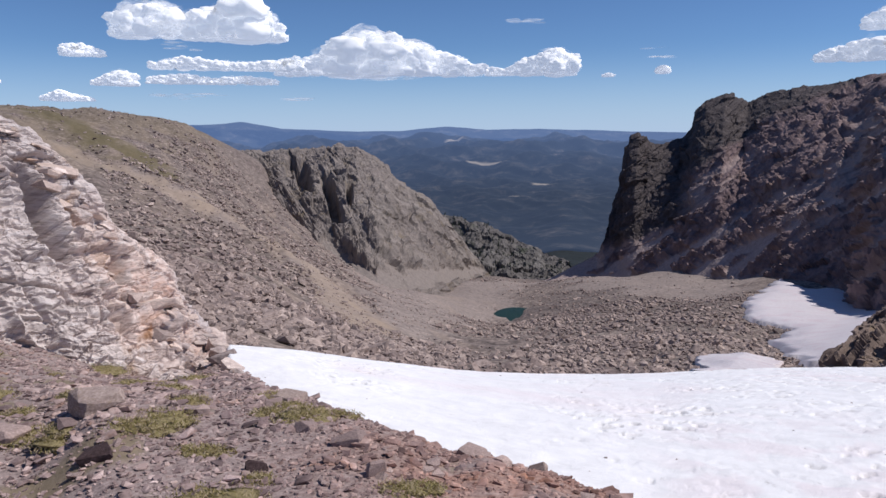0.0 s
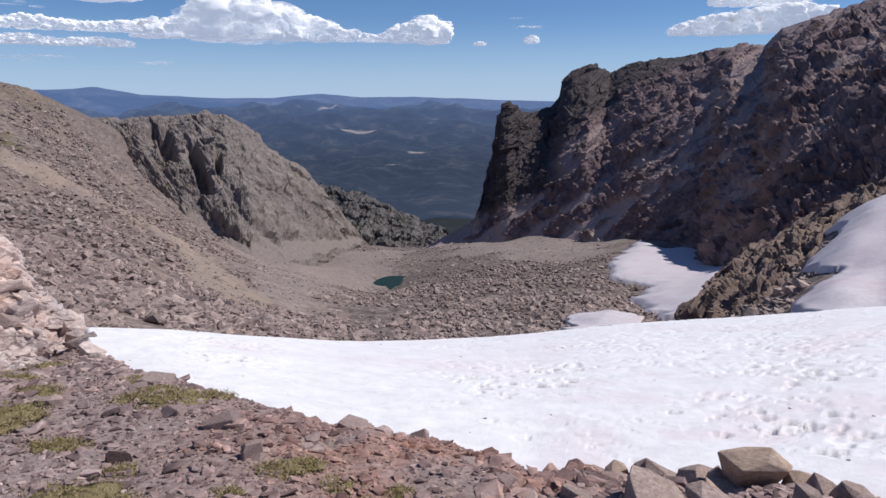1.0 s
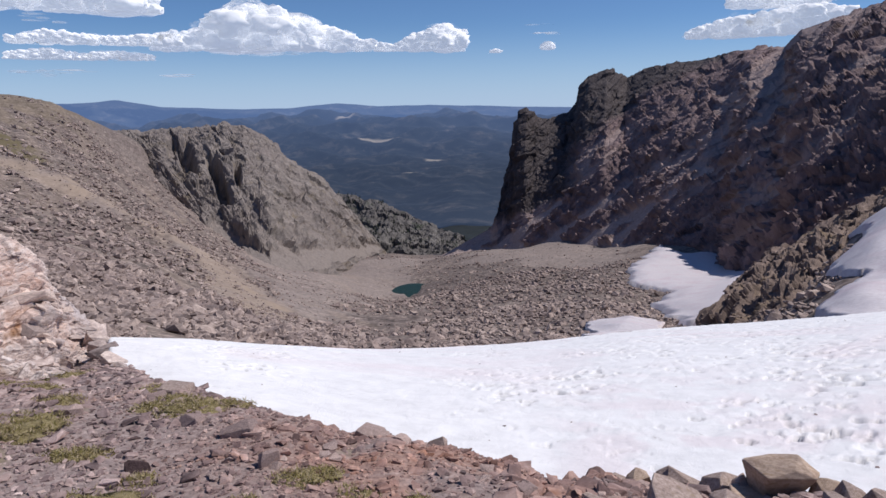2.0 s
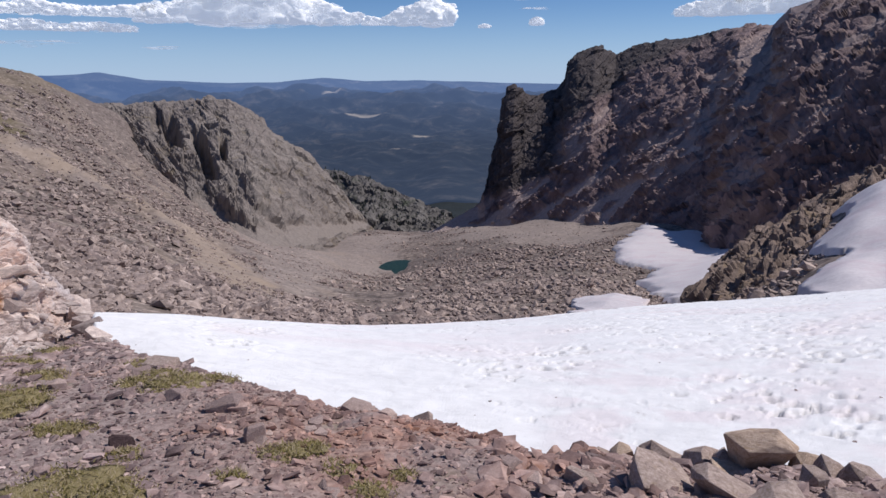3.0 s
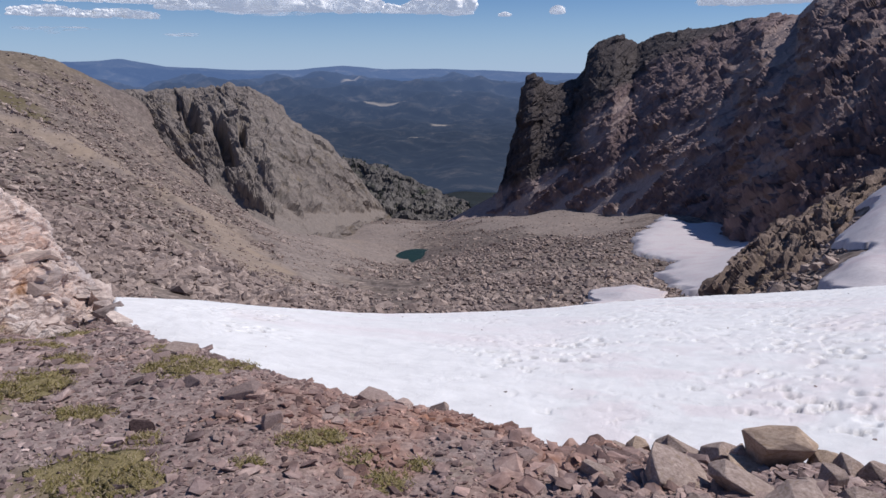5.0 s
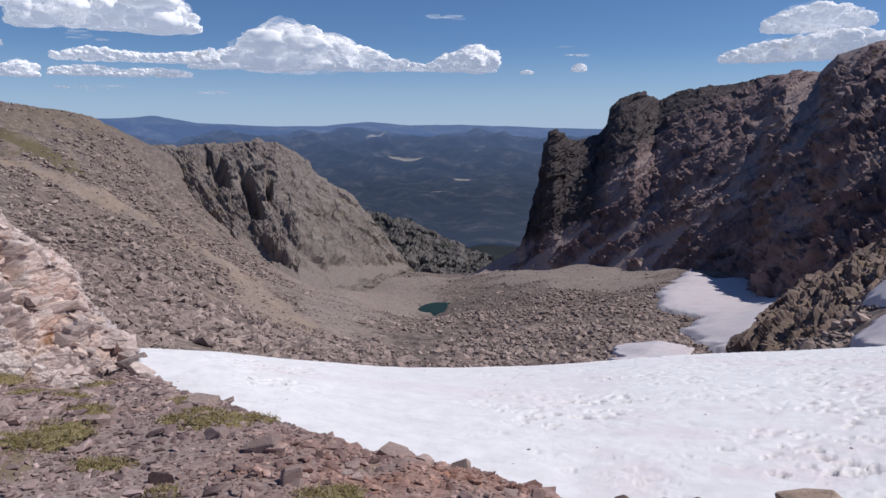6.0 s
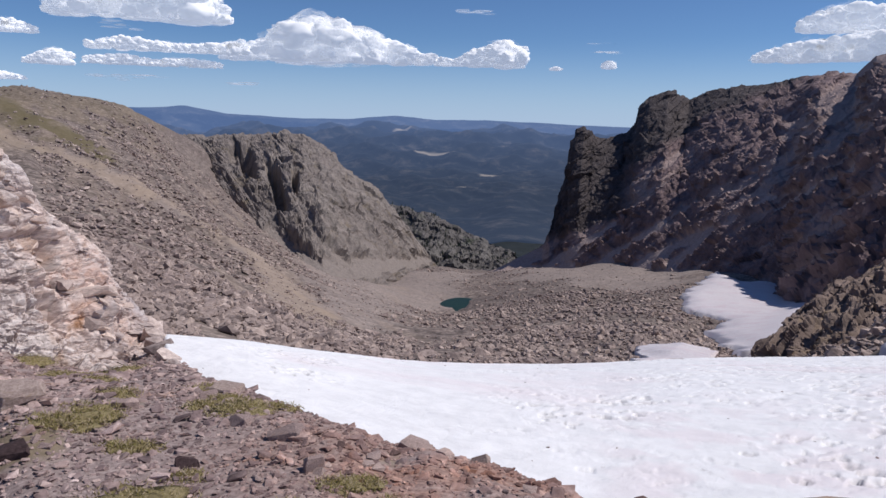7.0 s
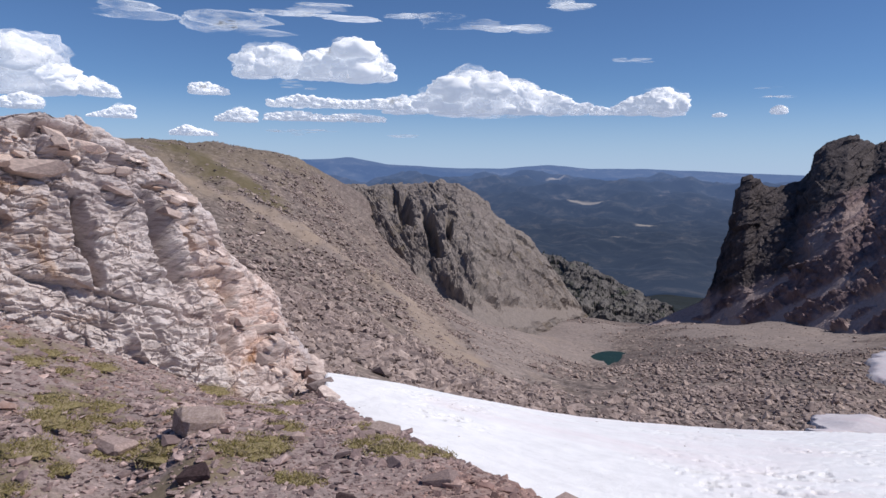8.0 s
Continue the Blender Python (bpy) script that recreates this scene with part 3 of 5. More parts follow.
def snowfield():
    b = np.arange(-30.2, 57, 0.16)
    lip, toe = smooth_along(SNOW_LIP, b), smooth_along(SNOW_TOE, b)
    t = np.concatenate([np.linspace(0, 1, 280) ** 1.25, 1 + np.linspace(0.01, 0.5, 24)])
    k = np.minimum(t, 1)[:, None, None]
    p = toe[None] * (1 - k) + lip[None] * k
    over = np.maximum(t - 1, 0)[:, None]
    p[..., :2] += (lip[None, :, :2]) * over[..., None] * 0.5
    p[..., 2] += 0.35 * np.sin(np.pi * np.minimum(t, 1))[:, None] - 14 * over ** 1.5
    p[..., 2] -= 1.2 * step(0.0, 1.6, -28.4 - b)[None]
    p = p.reshape(-1, 3)
    q = p * np.array((1, 1, 0))
    cups, rim = blocks(q / np.array((0.30, 0.22, 1)), 3)
    rough = np.clip(0.25 + 0.6 * step(-3, 12, p[:, 0]) + 0.9 * fbm(q / 2.5, 3, 8), 0, 1.3)
    p[:, 2] += 0.03 * fbm(q / 3, 3, 2) + 0.012 * fbm(q / 0.5, 4, 4) - 0.035 * step(0.0, 0.55, rim) * (0.3 + 0.7 * cups) * rough
    warp = np.stack([fbm(q / 0.25, 3, 41), fbm(q / 0.25, 3, 42), 0 * q[:, 0]], 1) * 0.14
    pit, edge = blocks((q + warp) / np.array((0.22, 0.13, 1)), 23)
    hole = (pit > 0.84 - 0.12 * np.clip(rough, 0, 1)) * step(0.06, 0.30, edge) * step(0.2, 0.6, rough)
    p[:, 2] -= 0.055 * hole
    bear = np.degrees(np.arctan2(p[:, 0], p[:, 1]))
    rosy = step(4, 14, bear) * (1 - step(7, 15, np.hypot(p[:, 0], p[:, 1]))) * step(-0.15, 0.35, fbm(q / 0.9, 4, 44)) * 0.6
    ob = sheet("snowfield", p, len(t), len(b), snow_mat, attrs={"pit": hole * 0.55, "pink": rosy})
    return tagged(ob, "bright white old snowfield with shallow sun cups", "snow", kind="structure")


snowfield()


# ---- rock walls ----
def wall(name, crest, foot, cols, rows, material, label, category, back=60.0, drop=60.0, rise=1.0, fins=6.0, lumps=4.0, block=10.0, salt=0, dip=0.0, sink=0.0, lean=0.0, gullies=(), rise_end=None, grit=1.0, bed=None, sections=(), back_off=0.0, screes=(), slant=None, shade_capped=False, rib_gain=1.0):
    """A rock face between a foot line and a crest line, with fins, ledges and blocks, and a falling back."""
    c, f = np.array(crest, float), np.array(foot, float)
    b = np.linspace(bearing_of(c)[0], bearing_of(c)[-1], cols)
    top, low = along(crest, b), along(foot, b)
    low = low - np.array((0, 0, sink))
    back_rows = rows // 6
    t = np.linspace(0, 1, rows)
    p = low[None] * (1 - t[:, None, None]) + top[None] * t[:, None, None]
    power = np.maximum(0.6, np.linspace(rise, rise if rise_end is None else rise_end, cols))[None]
    p[..., 2] = low[None, :, 2] + (top - low)[None, :, 2] * t[:, None] ** power
    s = np.linspace(0, 1, back_rows + 1)[1:, None, None]
    away = top * np.array((1, 1, 0)) / np.linalg.norm(top[:, :2], axis=1)[:, None]
    behind = top[None] + away[None] * s * back - np.array((0, 0, 1)) * drop * s ** 1.3
    p = np.concatenate([p, behind], 0)
    n_rows = rows + back_rows
    flat = p.reshape(-1, 3)
    n = grid_normals(flat, n_rows, cols)
    n[n @ np.array((0, 0, 1)) < -0.2] *= -1
    u = np.concatenate([t, np.full(back_rows, 1.0)])
    hold = (np.minimum(1, 0.45 + 3 * (1 - u)) * np.minimum(1, 12 * u + 0.2))[:, None].repeat(cols, 1).ravel()
    q = flat.copy()
    q[:, 0] += dip * q[:, 2]
    reach = np.hypot(top[:, 0], top[:, 1]).mean() * math.pi / 180
    tall = np.concatenate([t, 1 + np.linspace(0, 0.3, back_rows)])[:, None].repeat(cols, 1).ravel()
    across = (np.tile(b, n_rows) - lean * tall) * reach
    ribs = np.stack([across / (fins * 3.2), tall * 2.2, np.full(len(tall), 0.5)], 1)
    push = rib_gain * fins * 1.1 * (fbm(ribs, 3, salt, True) - 0.65) + rib_gain * fins * 0.5 * (fbm(q / np.array((fins * 4, fins * 4, fins * 9)), 3, salt + 3, True) - 0.65)
    push += lumps * 0.6 * fbm(q / (lumps * 5), 3, salt + 5)
    if slant is None:
        push += block * grit * 0.34 * facets(q / np.array((block * 1.3, block * 1.3, block)), salt + 9)
        push += block * grit * 0.12 * facets(q / (block * 0.5), salt + 13)
    push += block * grit * 0.06 * facets(q / (block * 0.22), salt + 15)
    push -= back_off
    if bed is not None:
        up = np.array(bed[0]) / np.linalg.norm(bed[0])
        side = np.cross(up, (0, 1, 0))
        side /= np.linalg.norm(side)
        own = np.stack([q @ side, q @ np.cross(up, side), q @ up], 1) + 0.07 * np.stack([fbm(q / 1.1, 3, salt + 21 + k) for k in range(3)], 1)
        for size, thick, proud, crack in bed[1]:
            tone, edge = slabs(own, size, thick, salt + int(size * 100))
            push += proud * (tone - 0.5) - crack * (1 - step(0.0, 0.035, edge)) * (tone > 0.3)
    loose = np.zeros(len(flat))
    eb, ee = np.degrees(np.arctan2(flat[:, 0], flat[:, 1])), np.degrees(np.arctan2(flat[:, 2] - 1.6, np.hypot(flat[:, 0], flat[:, 1])))
    blot = fbm(flat / 40, 4, salt + 39)
    # where the shaded tone goes: tower, dome and upper left crest
    shaded_cap = shade_capped * np.maximum(step(-0.8, 0.8, ee + 7.0 - 0.62 * (eb - 3.5) + 1.5 * blot), step(-0.5, 0.5, ee + 9.6 - 0.4 * (eb - 3) + 0.8 * blot) * (1 - step(8.5, 10.5, eb)))
    if slant is not None:
        angle, long, wide, deep, ledge = slant
        ca, sa = math.cos(radians(angle)), math.sin(radians(angle))
        own = np.stack([(eb * ca + ee * sa) / long, (ee * ca - eb * sa) / wide, np.full(len(eb), 0.4)], 1)
        rib = fbm(own, 4, salt + 31)
        push += deep * 0.6 * rib
        push += deep * 0.55 * facets(np.stack([own[:, 0] * long / (wide * 2.2), own[:, 1] / 0.9, flat @ np.array((0.4, 0.9, 0)) / 40], 1), salt + 41)
        push += deep * 0.25 * facets(np.stack([own[:, 0] * long / (wide * 0.8), own[:, 1] / 0.35, flat @ np.array((0.4, 0.9, 0)) / 20], 1), salt + 43)
        for size, proud in ((1.5, 1.0), (0.5, 0.45)):
            run, rise_up = own[:, 0] * long / (wide * size), own[:, 1] / size + 0.5 * fbm(own * np.array((1.5, 0.8, 1)) / size, 3, salt + 33)
            layer = np.floor(rise_up)
            part_way = rise_up - layer
            joint = np.floor(run / 5 + 2.7 * lattice(layer.astype(np.int64), 3, 7, salt)).astype(np.int64)
            tone, tilt = lattice_many(layer.astype(np.int64), joint, 0 * joint, salt + 34, 2)
            push += deep * proud * ((0.3 + 0.9 * tone) * part_way ** 1.2 + 0.5 * (tilt - 0.5))
        loose = ledge * step(0.05, 0.45, -rib + 0.5 * fbm(own * 3, 4, salt + 35)) * (1 - shaded_cap)
    for b0, e0, b1, e1, w0, w1 in screes:
        u0, w = np.array((b0, e0)), np.array((b1 - b0, e1 - e0))
        at = np.stack([eb, ee], 1) - u0
        k = np.clip(at @ w / (w @ w), 0, 1)
        off = np.linalg.norm(at - k[:, None] * w, axis=1) / (w0 + (w1 - w0) * k) + 0.8 * fbm(flat / 14, 4, salt + 37)
        loose = np.maximum(loose, 1 - step(0.75, 1.1, off))
    push = push * (1 - 0.85 * loose) - 1.2 * loose
    for at, wide, deep, lo, hi, slope in gullies:
        off = (np.tile(b, n_rows) - at - slope * (tall - lo)) / wide
        push -= deep * np.exp(-off ** 4) * step(lo - 0.04, lo + 0.04, tall) * (1 - step(hi - 0.04, hi + 0.04, tall))
    flat = flat + n * (push * hold)[:, None]
    shaded_cap = shaded_cap * (1 - loose)
    if not sections:
        return tagged(sheet(name, flat, n_rows, cols, material, smooth=False, attrs={"scree": loose}), label, category)
    whole = tagged(new(name), label, category)
    g = flat.reshape(n_rows, cols, 3)
    cuts = [0] + [int(np.searchsorted(b, end)) for _, end in sections[:-1]] + [cols - 1]
    for (title, _), i, j in zip(sections, cuts, cuts[1:]):
        piece = g[:, i:j + 1]
        share = loose.reshape(n_rows, cols)[:, i:j + 1].ravel()
        sheet(title, piece.reshape(-1, 3), n_rows, j + 1 - i, material, smooth=False, attrs={"scree": share, "shaded_cap": shaded_cap.reshape(n_rows, cols)[:, i:j + 1].ravel()}).parent = whole
    return whole


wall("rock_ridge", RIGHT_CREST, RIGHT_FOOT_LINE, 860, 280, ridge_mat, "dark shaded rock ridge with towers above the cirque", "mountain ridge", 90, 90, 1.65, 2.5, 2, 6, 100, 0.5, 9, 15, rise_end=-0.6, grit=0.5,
     sections=[("scree_apron", 2.6), ("tower", 8.9), ("summit_dome", 14.2), ("crest_wall", 24.6), ("upper_face", 60)], back_off=1.0, slant=(38, 6.0, 0.9, 3.6, 0.6), shade_capped=True, rib_gain=0.3,
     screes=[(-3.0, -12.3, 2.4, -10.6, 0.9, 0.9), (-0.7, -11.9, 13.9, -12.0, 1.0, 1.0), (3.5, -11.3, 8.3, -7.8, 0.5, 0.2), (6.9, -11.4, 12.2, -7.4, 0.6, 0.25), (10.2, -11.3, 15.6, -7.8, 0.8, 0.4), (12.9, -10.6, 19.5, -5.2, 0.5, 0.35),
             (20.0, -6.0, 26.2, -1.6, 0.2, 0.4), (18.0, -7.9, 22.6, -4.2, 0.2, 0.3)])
wall("rock_crag", CRAG_CREST, CRAG_FOOT, 440, 230, crag_mat, "grey craggy rock headland with dark gullies", "cliff", 80, 80, 0.9, 0.9, 3, 10, 200, -0.3, 9, -12,
     [(-21.3, 0.55, 14, 0.40, 0.76, -1.4), (-18.9, 0.4, 15, 0.22, 0.60, -2.2), (-17.9, 0.25, 10, 0.4, 0.55, 0.0), (-22.6, 0.3, 9, 0.55, 0.8, 0.0)], grit=0.55,
     sections=[("gully_face", -20.0), ("pinnacle", -15.0), ("lower_face", 0)], slant=(-52, 5.0, 1.0, 3.4, 0.3), rib_gain=0.4,
     screes=[(-20.0, -9.2, -15.6, -12.4, 0.5, 0.9), (-15.6, -12.3, -7.0, -11.5, 1.3, 0.5)])
wall("wooded_spur", SPUR_CREST, SPUR_FOOT, 220, 100, spur_mat, "distant rocky spur dotted with dark conifers", "spur", 100, 80, 1.0, 4, 6, 14, 300, 0, 0, 4, grit=0.7)
wall("rock_buttress", BUTTRESS_CREST, BUTTRESS_FOOT, 260, 120, buttress_mat, "sunlit brown rock buttress beside old snow", "buttress", 40, 40, 0.9, 1.6, 1.5, 3.6, 400, 0.4, 2, 6, grit=0.7)
outcrop = wall("rock_outcrop", OUTCROP_CREST, OUTCROP_BASE, 500, 290, outcrop_mat, "pale pink-grey banded rock outcrop split into slabs", "rock outcrop", 5, 3, 0.8, 0.2, 0.2, 0.55, 500, -0.5, 0.3, -14, rib_gain=0.5, gullies=[(-39.8, 0.8, 1.0, 0.42, 0.74, -6.0), (-35.7, 0.6, 0.9, 0.62, 0.84, 0.0), (-36.4, 0.7, 0.5, 0.30, 0.40, 0.0), (-47.3, 2.4, 0.7, 0.885, 0.925, 0.0), (-44.0, 1.4, 0.6, 0.86, 0.905, 0.0), (-45.5, 0.35, 0.35, 0.25, 0.6, -3.0)], grit=0.35, bed=((0.23, 0.21, 0.95), ((1.3, 0.36, 0.26, 0.05), (0.5, 0.13, 0.10, 0.05), (0.19, 0.055, 0.045, 0.0))))


# ---- the tarn ----
def tarn():
    a = np.linspace(0, 2 * math.pi, 64, endpoint=False)
    ring = np.stack([TARN[0] + 10 * np.cos(a), TARN[1] + 15 * np.sin(a), np.full(64, TARN[2])], 1)
    bm = bmesh.new()
    bm.faces.new([bm.verts.new(p) for p in ring])
    me = bpy.data.meshes.new("tarn")
    bm.to_mesh(me)
    bm.free()
    me.materials.append(water_mat)
    tagged(new("tarn", me), "small dark green mountain tarn among rubble", "tarn", kind="structure")


tarn()


# ---- far hills, the backdrop ----
def hills_material():
    m, n, l, b = shade("wooded_hills", 1.0)
    wood = ramp(n, l, tex(n, l, 0.011, 10, 0.72, 0.4), [(0.34, (0.004, 0.006, 0.008)), (0.52, (0.009, 0.012, 0.013)), (0.64, (0.045, 0.042, 0.038)), (0.76, (0.18, 0.15, 0.13))])
    wood = mix(n, l, attribute(n, "meadow"), wood, (0.24, 0.205, 0.16))
    l.new(wood, b.inputs["Base Color"])
    # blue emission stands in for the haze, stronger the farther the hills
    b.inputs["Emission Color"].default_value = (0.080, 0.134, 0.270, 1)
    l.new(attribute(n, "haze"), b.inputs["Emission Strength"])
    return m


def far_hills():
    d = np.exp(np.arange(math.log(1450), math.log(4880), 0.0052))
    b = np.arange(-62, 62, 0.22)
    bb, dd = np.meshgrid(np.radians(b), d)
    x, y = (dd * np.sin(bb)).ravel(), (dd * np.cos(bb)).ravel()
    dist = np.hypot(x, y)
    start = base_height(1450 * np.sin(bb.ravel()), 1450 * np.cos(bb.ravel()))
    q = np.stack([x, y, 0 * x], 1)
    bear = np.degrees(np.arctan2(x, y))
    k = step(1450, 2300, dist)
    sight = np.interp(dist, [1450, 1900, 2400, 3000, 3400, 3750, 4050, 4400, 4880], [-9.6, -7.4, -5.3, -3.5, -2.3, -1.5, -1.9, -1.4, 0.0])
    skyline = np.interp(bear, [-62, -40, -29, -26, -23, -17, -13.7, -9.8, -6.6, -2.1, 5.2, 8.8, 30, 62], [0.2, 0.4, 0.69, 0.9, 0.35, 0.1, 0.13, 0.46, 0.18, 0.22, -0.03, -0.14, 0.0, 0.1])
    sight = sight + (skyline - 0.05) * step(4300, 4850, dist)
    z = (1.6 + dist * np.tan(np.radians(sight))) * k + start * (1 - k)
    ranges = 80 * fbm(q / np.array((620, 420, 1)), 4, 60, True) * step(2500, 3300, dist) * (1 - step(3600, 4100, dist))
    z += k * (ranges - 25 * step(2500, 3300, dist) * (1 - step(3600, 4100, dist)) + (22 * fbm(q / 240, 4, 70, True) + 6 * fbm(q / 80, 3, 75)) * (1 - 0.85 * step(4100, 4700, dist)))
    z -= 80 * (dist < 1460)
    meadow = np.zeros(len(x))
    for at, d0, wide, deep in ((-6.6, 2950, 1.5, 20), (-4.0, 2280, 0.8, 12), (-1.7, 2580, 0.8, 14), (-9, 3600, 0.8, 40)):
        r = np.hypot((bear - at) / wide, (dist - d0) / deep) + 0.7 * fbm(q / 90, 3, 83)
        meadow = np.maximum(meadow, 1 - step(0.7, 1.2, r))
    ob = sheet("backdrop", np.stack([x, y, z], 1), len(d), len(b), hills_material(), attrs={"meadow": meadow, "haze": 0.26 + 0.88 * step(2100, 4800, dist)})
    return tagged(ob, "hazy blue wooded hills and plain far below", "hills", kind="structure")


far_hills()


# ---- loose rock ----
def block_rock(seed, points=13, square=0.62):
    """An angular stone in a unit box as (points, triangles): jittered corners of a block and chips between them, closed as a hull."""
    rng = np.random.default_rng(seed)
    corners = np.array([(x, y, z) for x in (-1, 1) for y in (-1, 1) for z in (-1, 1)], float)
    corners *= rng.uniform(square, 1.0, corners.shape)
    chips = rng.normal(size=(points - 8, 3))
    chips *= rng.uniform(0.85, 1.05, (len(chips), 1)) / np.abs(chips).max(1)[:, None]
    bm = bmesh.new()
    for p in np.concatenate([corners, chips * 0.95]):
        bm.verts.new(p * 0.5)
    bmesh.ops.convex_hull(bm, input=bm.verts)
    loose = [v for v in bm.verts if not v.link_faces]
    for v in loose:
        bm.verts.remove(v)
    bmesh.ops.triangulate(bm, faces=bm.faces)
    bm.verts.index_update()
    pts = np.array([v.co[:] for v in bm.verts])
    tris = np.array([[v.index for v in f.verts] for f in bm.faces])
    bm.free()
    return pts, tris


def broken_rock(seed, points=11, square=0.7):
    """A wedge-like broken stone filling a unit box: the hull of a few points pushed out towards a block's sides."""
    rng = np.random.default_rng(seed)
    p = rng.normal(size=(points, 3))
    p /= np.linalg.norm(p, axis=1)[:, None]
    p = np.sign(p) * np.abs(p) ** square
    p = (p - p.min(0)) / (p.max(0) - p.min(0)) - 0.5
    bm = bmesh.new()
    for q in p:
        bm.verts.new(q)
    bmesh.ops.convex_hull(bm, input=bm.verts)
    for v in [v for v in bm.verts if not v.link_faces]:
        bm.verts.remove(v)
    bmesh.ops.triangulate(bm, faces=bm.faces)
    bm.verts.index_update()
    out = np.array([v.co[:] for v in bm.verts]), np.array([[v.index for v in f.verts] for f in bm.faces])
    bm.free()
    return out


STONES = [broken_rock(500 + k, 9 + k % 5) for k in range(10)] + [block_rock(900 + k, 11 + k % 5, 0.22) for k in range(16)]


def turns(rng, n, tilt):
    """Random turns: any bearing, leaning by up to about tilt radians."""
    a, b, c = rng.uniform(0, 2 * math.pi, n), rng.normal(0, tilt, n), rng.normal(0, tilt, n)
    out = np.empty((n, 3, 3))
    ca, sa, cb, sb2, cc, sc = np.cos(a), np.sin(a), np.cos(b), np.sin(b), np.cos(c), np.sin(c)
    z = np.zeros(n)
    rz = np.stack([ca, -sa, z, sa, ca, z, z, z, z + 1], 1).reshape(n, 3, 3)
    rx = np.stack([z + 1, z, z, z, cb, -sb2, z, sb2, cb], 1).reshape(n, 3, 3)
    ry = np.stack([cc, z, sc, z, z + 1, z, -sc, z, cc], 1).reshape(n, 3, 3)
    return np.einsum("nij,njk,nkl->nil", rx, ry, rz, out=out, optimize=True)


def rubble(name, xyz, size, material, label, category, seed, flat=0.55, tilt=0.35, keep_tilt=None):
    """Many stones as one mesh of kind stuff. size: the longest side of each."""
    rng = np.random.default_rng(seed)
    pts, tris, off = [], [], 0
    pick = rng.integers(0, len(STONES), len(xyz))
    for k, (p, t) in enumerate(STONES):
        on = np.where(pick == k)[0]
        if not len(on):
            continue
        r = turns(rng, len(on), tilt)
        if keep_tilt is not None:
            r = np.einsum("ij,njk->nik", keep_tilt, r)
        s = np.stack([np.ones(len(on)), rng.uniform(0.55, 0.95, len(on)), rng.uniform(0.5, 1.3, len(on)) * flat], 1) * size[on][:, None]
        v = np.einsum("nij,nmj->nmi", r, p[None] * s[:, None]) + xyz[on][:, None]
        pts.append(v.reshape(-1, 3))
        tris.append((t[None] + (np.arange(len(on)) * len(p))[:, None, None]).reshape(-1, 3) + off)
        off += len(on) * len(p)
    ob = solid(name, np.concatenate(pts), np.concatenate(tris), material)
    return tagged(ob, label, category, kind="stuff")


def fan(rng, n, b0, b1, d0, d1, power=2.0):
    """Random places in a sector about the viewpoint."""
    b = np.radians(rng.uniform(b0, b1, n))
    d = (d0 ** power + (d1 ** power - d0 ** power) * rng.uniform(0, 1, n)) ** (1 / power)
    return d * np.sin(b), d * np.cos(b)


def foreground_rubble():
    rng = np.random.default_rng(5)
    x1, y1 = fan(rng, 22000, -62, 48, 1.7, 5.2, 1.6)
    x2, y2 = fan(rng, 8500, -62, -20, 4.6, 11.5, 1.5)
    x3, y3 = fan(rng, 5000, -62, 48, 1.6, 4.4, 1.5)
    x5, y5 = fan(rng, 1500, 4, 45, 2.0, 3.5, 1.6)
    x4, y4 = fan(rng, 5000, 48, 298, 0.5, 6.0, 1.6)
    x, y = np.concatenate([x1, x2, x3, x4, x5]), np.concatenate([y1, y2, y3, y4, y5])
    size = np.concatenate([rng.lognormal(math.log(0.023), 0.55, len(x1)), rng.lognormal(math.log(0.042), 0.5, len(x2)), rng.lognormal(math.log(0.014), 0.35, len(x3)), rng.lognormal(math.log(0.035), 0.5, len(x4)), rng.lognormal(math.log(0.05), 0.4, len(x5))])
    z = height(x, y)
    q = np.stack([x, y, 0 * x], 1)
    clear = step(0.2, 0.45, fbm(q / 0.7, 4, 9) + 0.35 * step(25, 50, -np.degrees(np.arctan2(x, y))) - 0.15)
    on = (rng.uniform(0, 1, len(x)) > clear * 0.35) & (size < 0.16)
    x, y, z, size = x[on], y[on], z[on], size[on]
    rubble("gravel", np.stack([x, y, z + size * 0.10], 1), size, stone_mat, "broken pink-grey stone chips on the slope", "gravel", 6, 0.30, 0.24)


foreground_rubble()


def thing_stone_material(name, base):
    """The loose stone again, but with its tone by Object Info, for stones that are objects of their own."""
    m, n, l, b = shade(name)
    col = ramp(n, l, tex(n, l, 14.0, 8, 0.72, 0.4), [(0.3, tuple(c * 0.6 for c in base)), (0.5, base), (0.72, tuple(c * 1.5 for c in base))])
    o = n.new("ShaderNodeObjectInfo")
    tone = ramp(n, l, o.outputs["Random"], [(0.0, (0.45, 0.42, 0.43)), (0.35, (0.82, 0.77, 0.76)), (0.7, (1.05, 1.0, 0.96)), (1.0, (1.5, 1.43, 1.35))])
    col = mix(n, l, 0.9, col, mix(n, l, 1.0, col, tone, "MULTIPLY"))
    rust = tex(n, l, 5.0, 6, 0.65, 1.0)
    col = mix(n, l, spread(n, l, rust, 0.60, 0.78), col, (0.30, 0.18, 0.11))
    l.new(col, b.inputs["Base Color"])
    bump(n, l, b, tex(n, l, 22.0, 9, 0.75, 0.3), 0.7, 0.008)
    return m


loose_mat = thing_stone_material("loose_stone", (0.38, 0.30, 0.283))


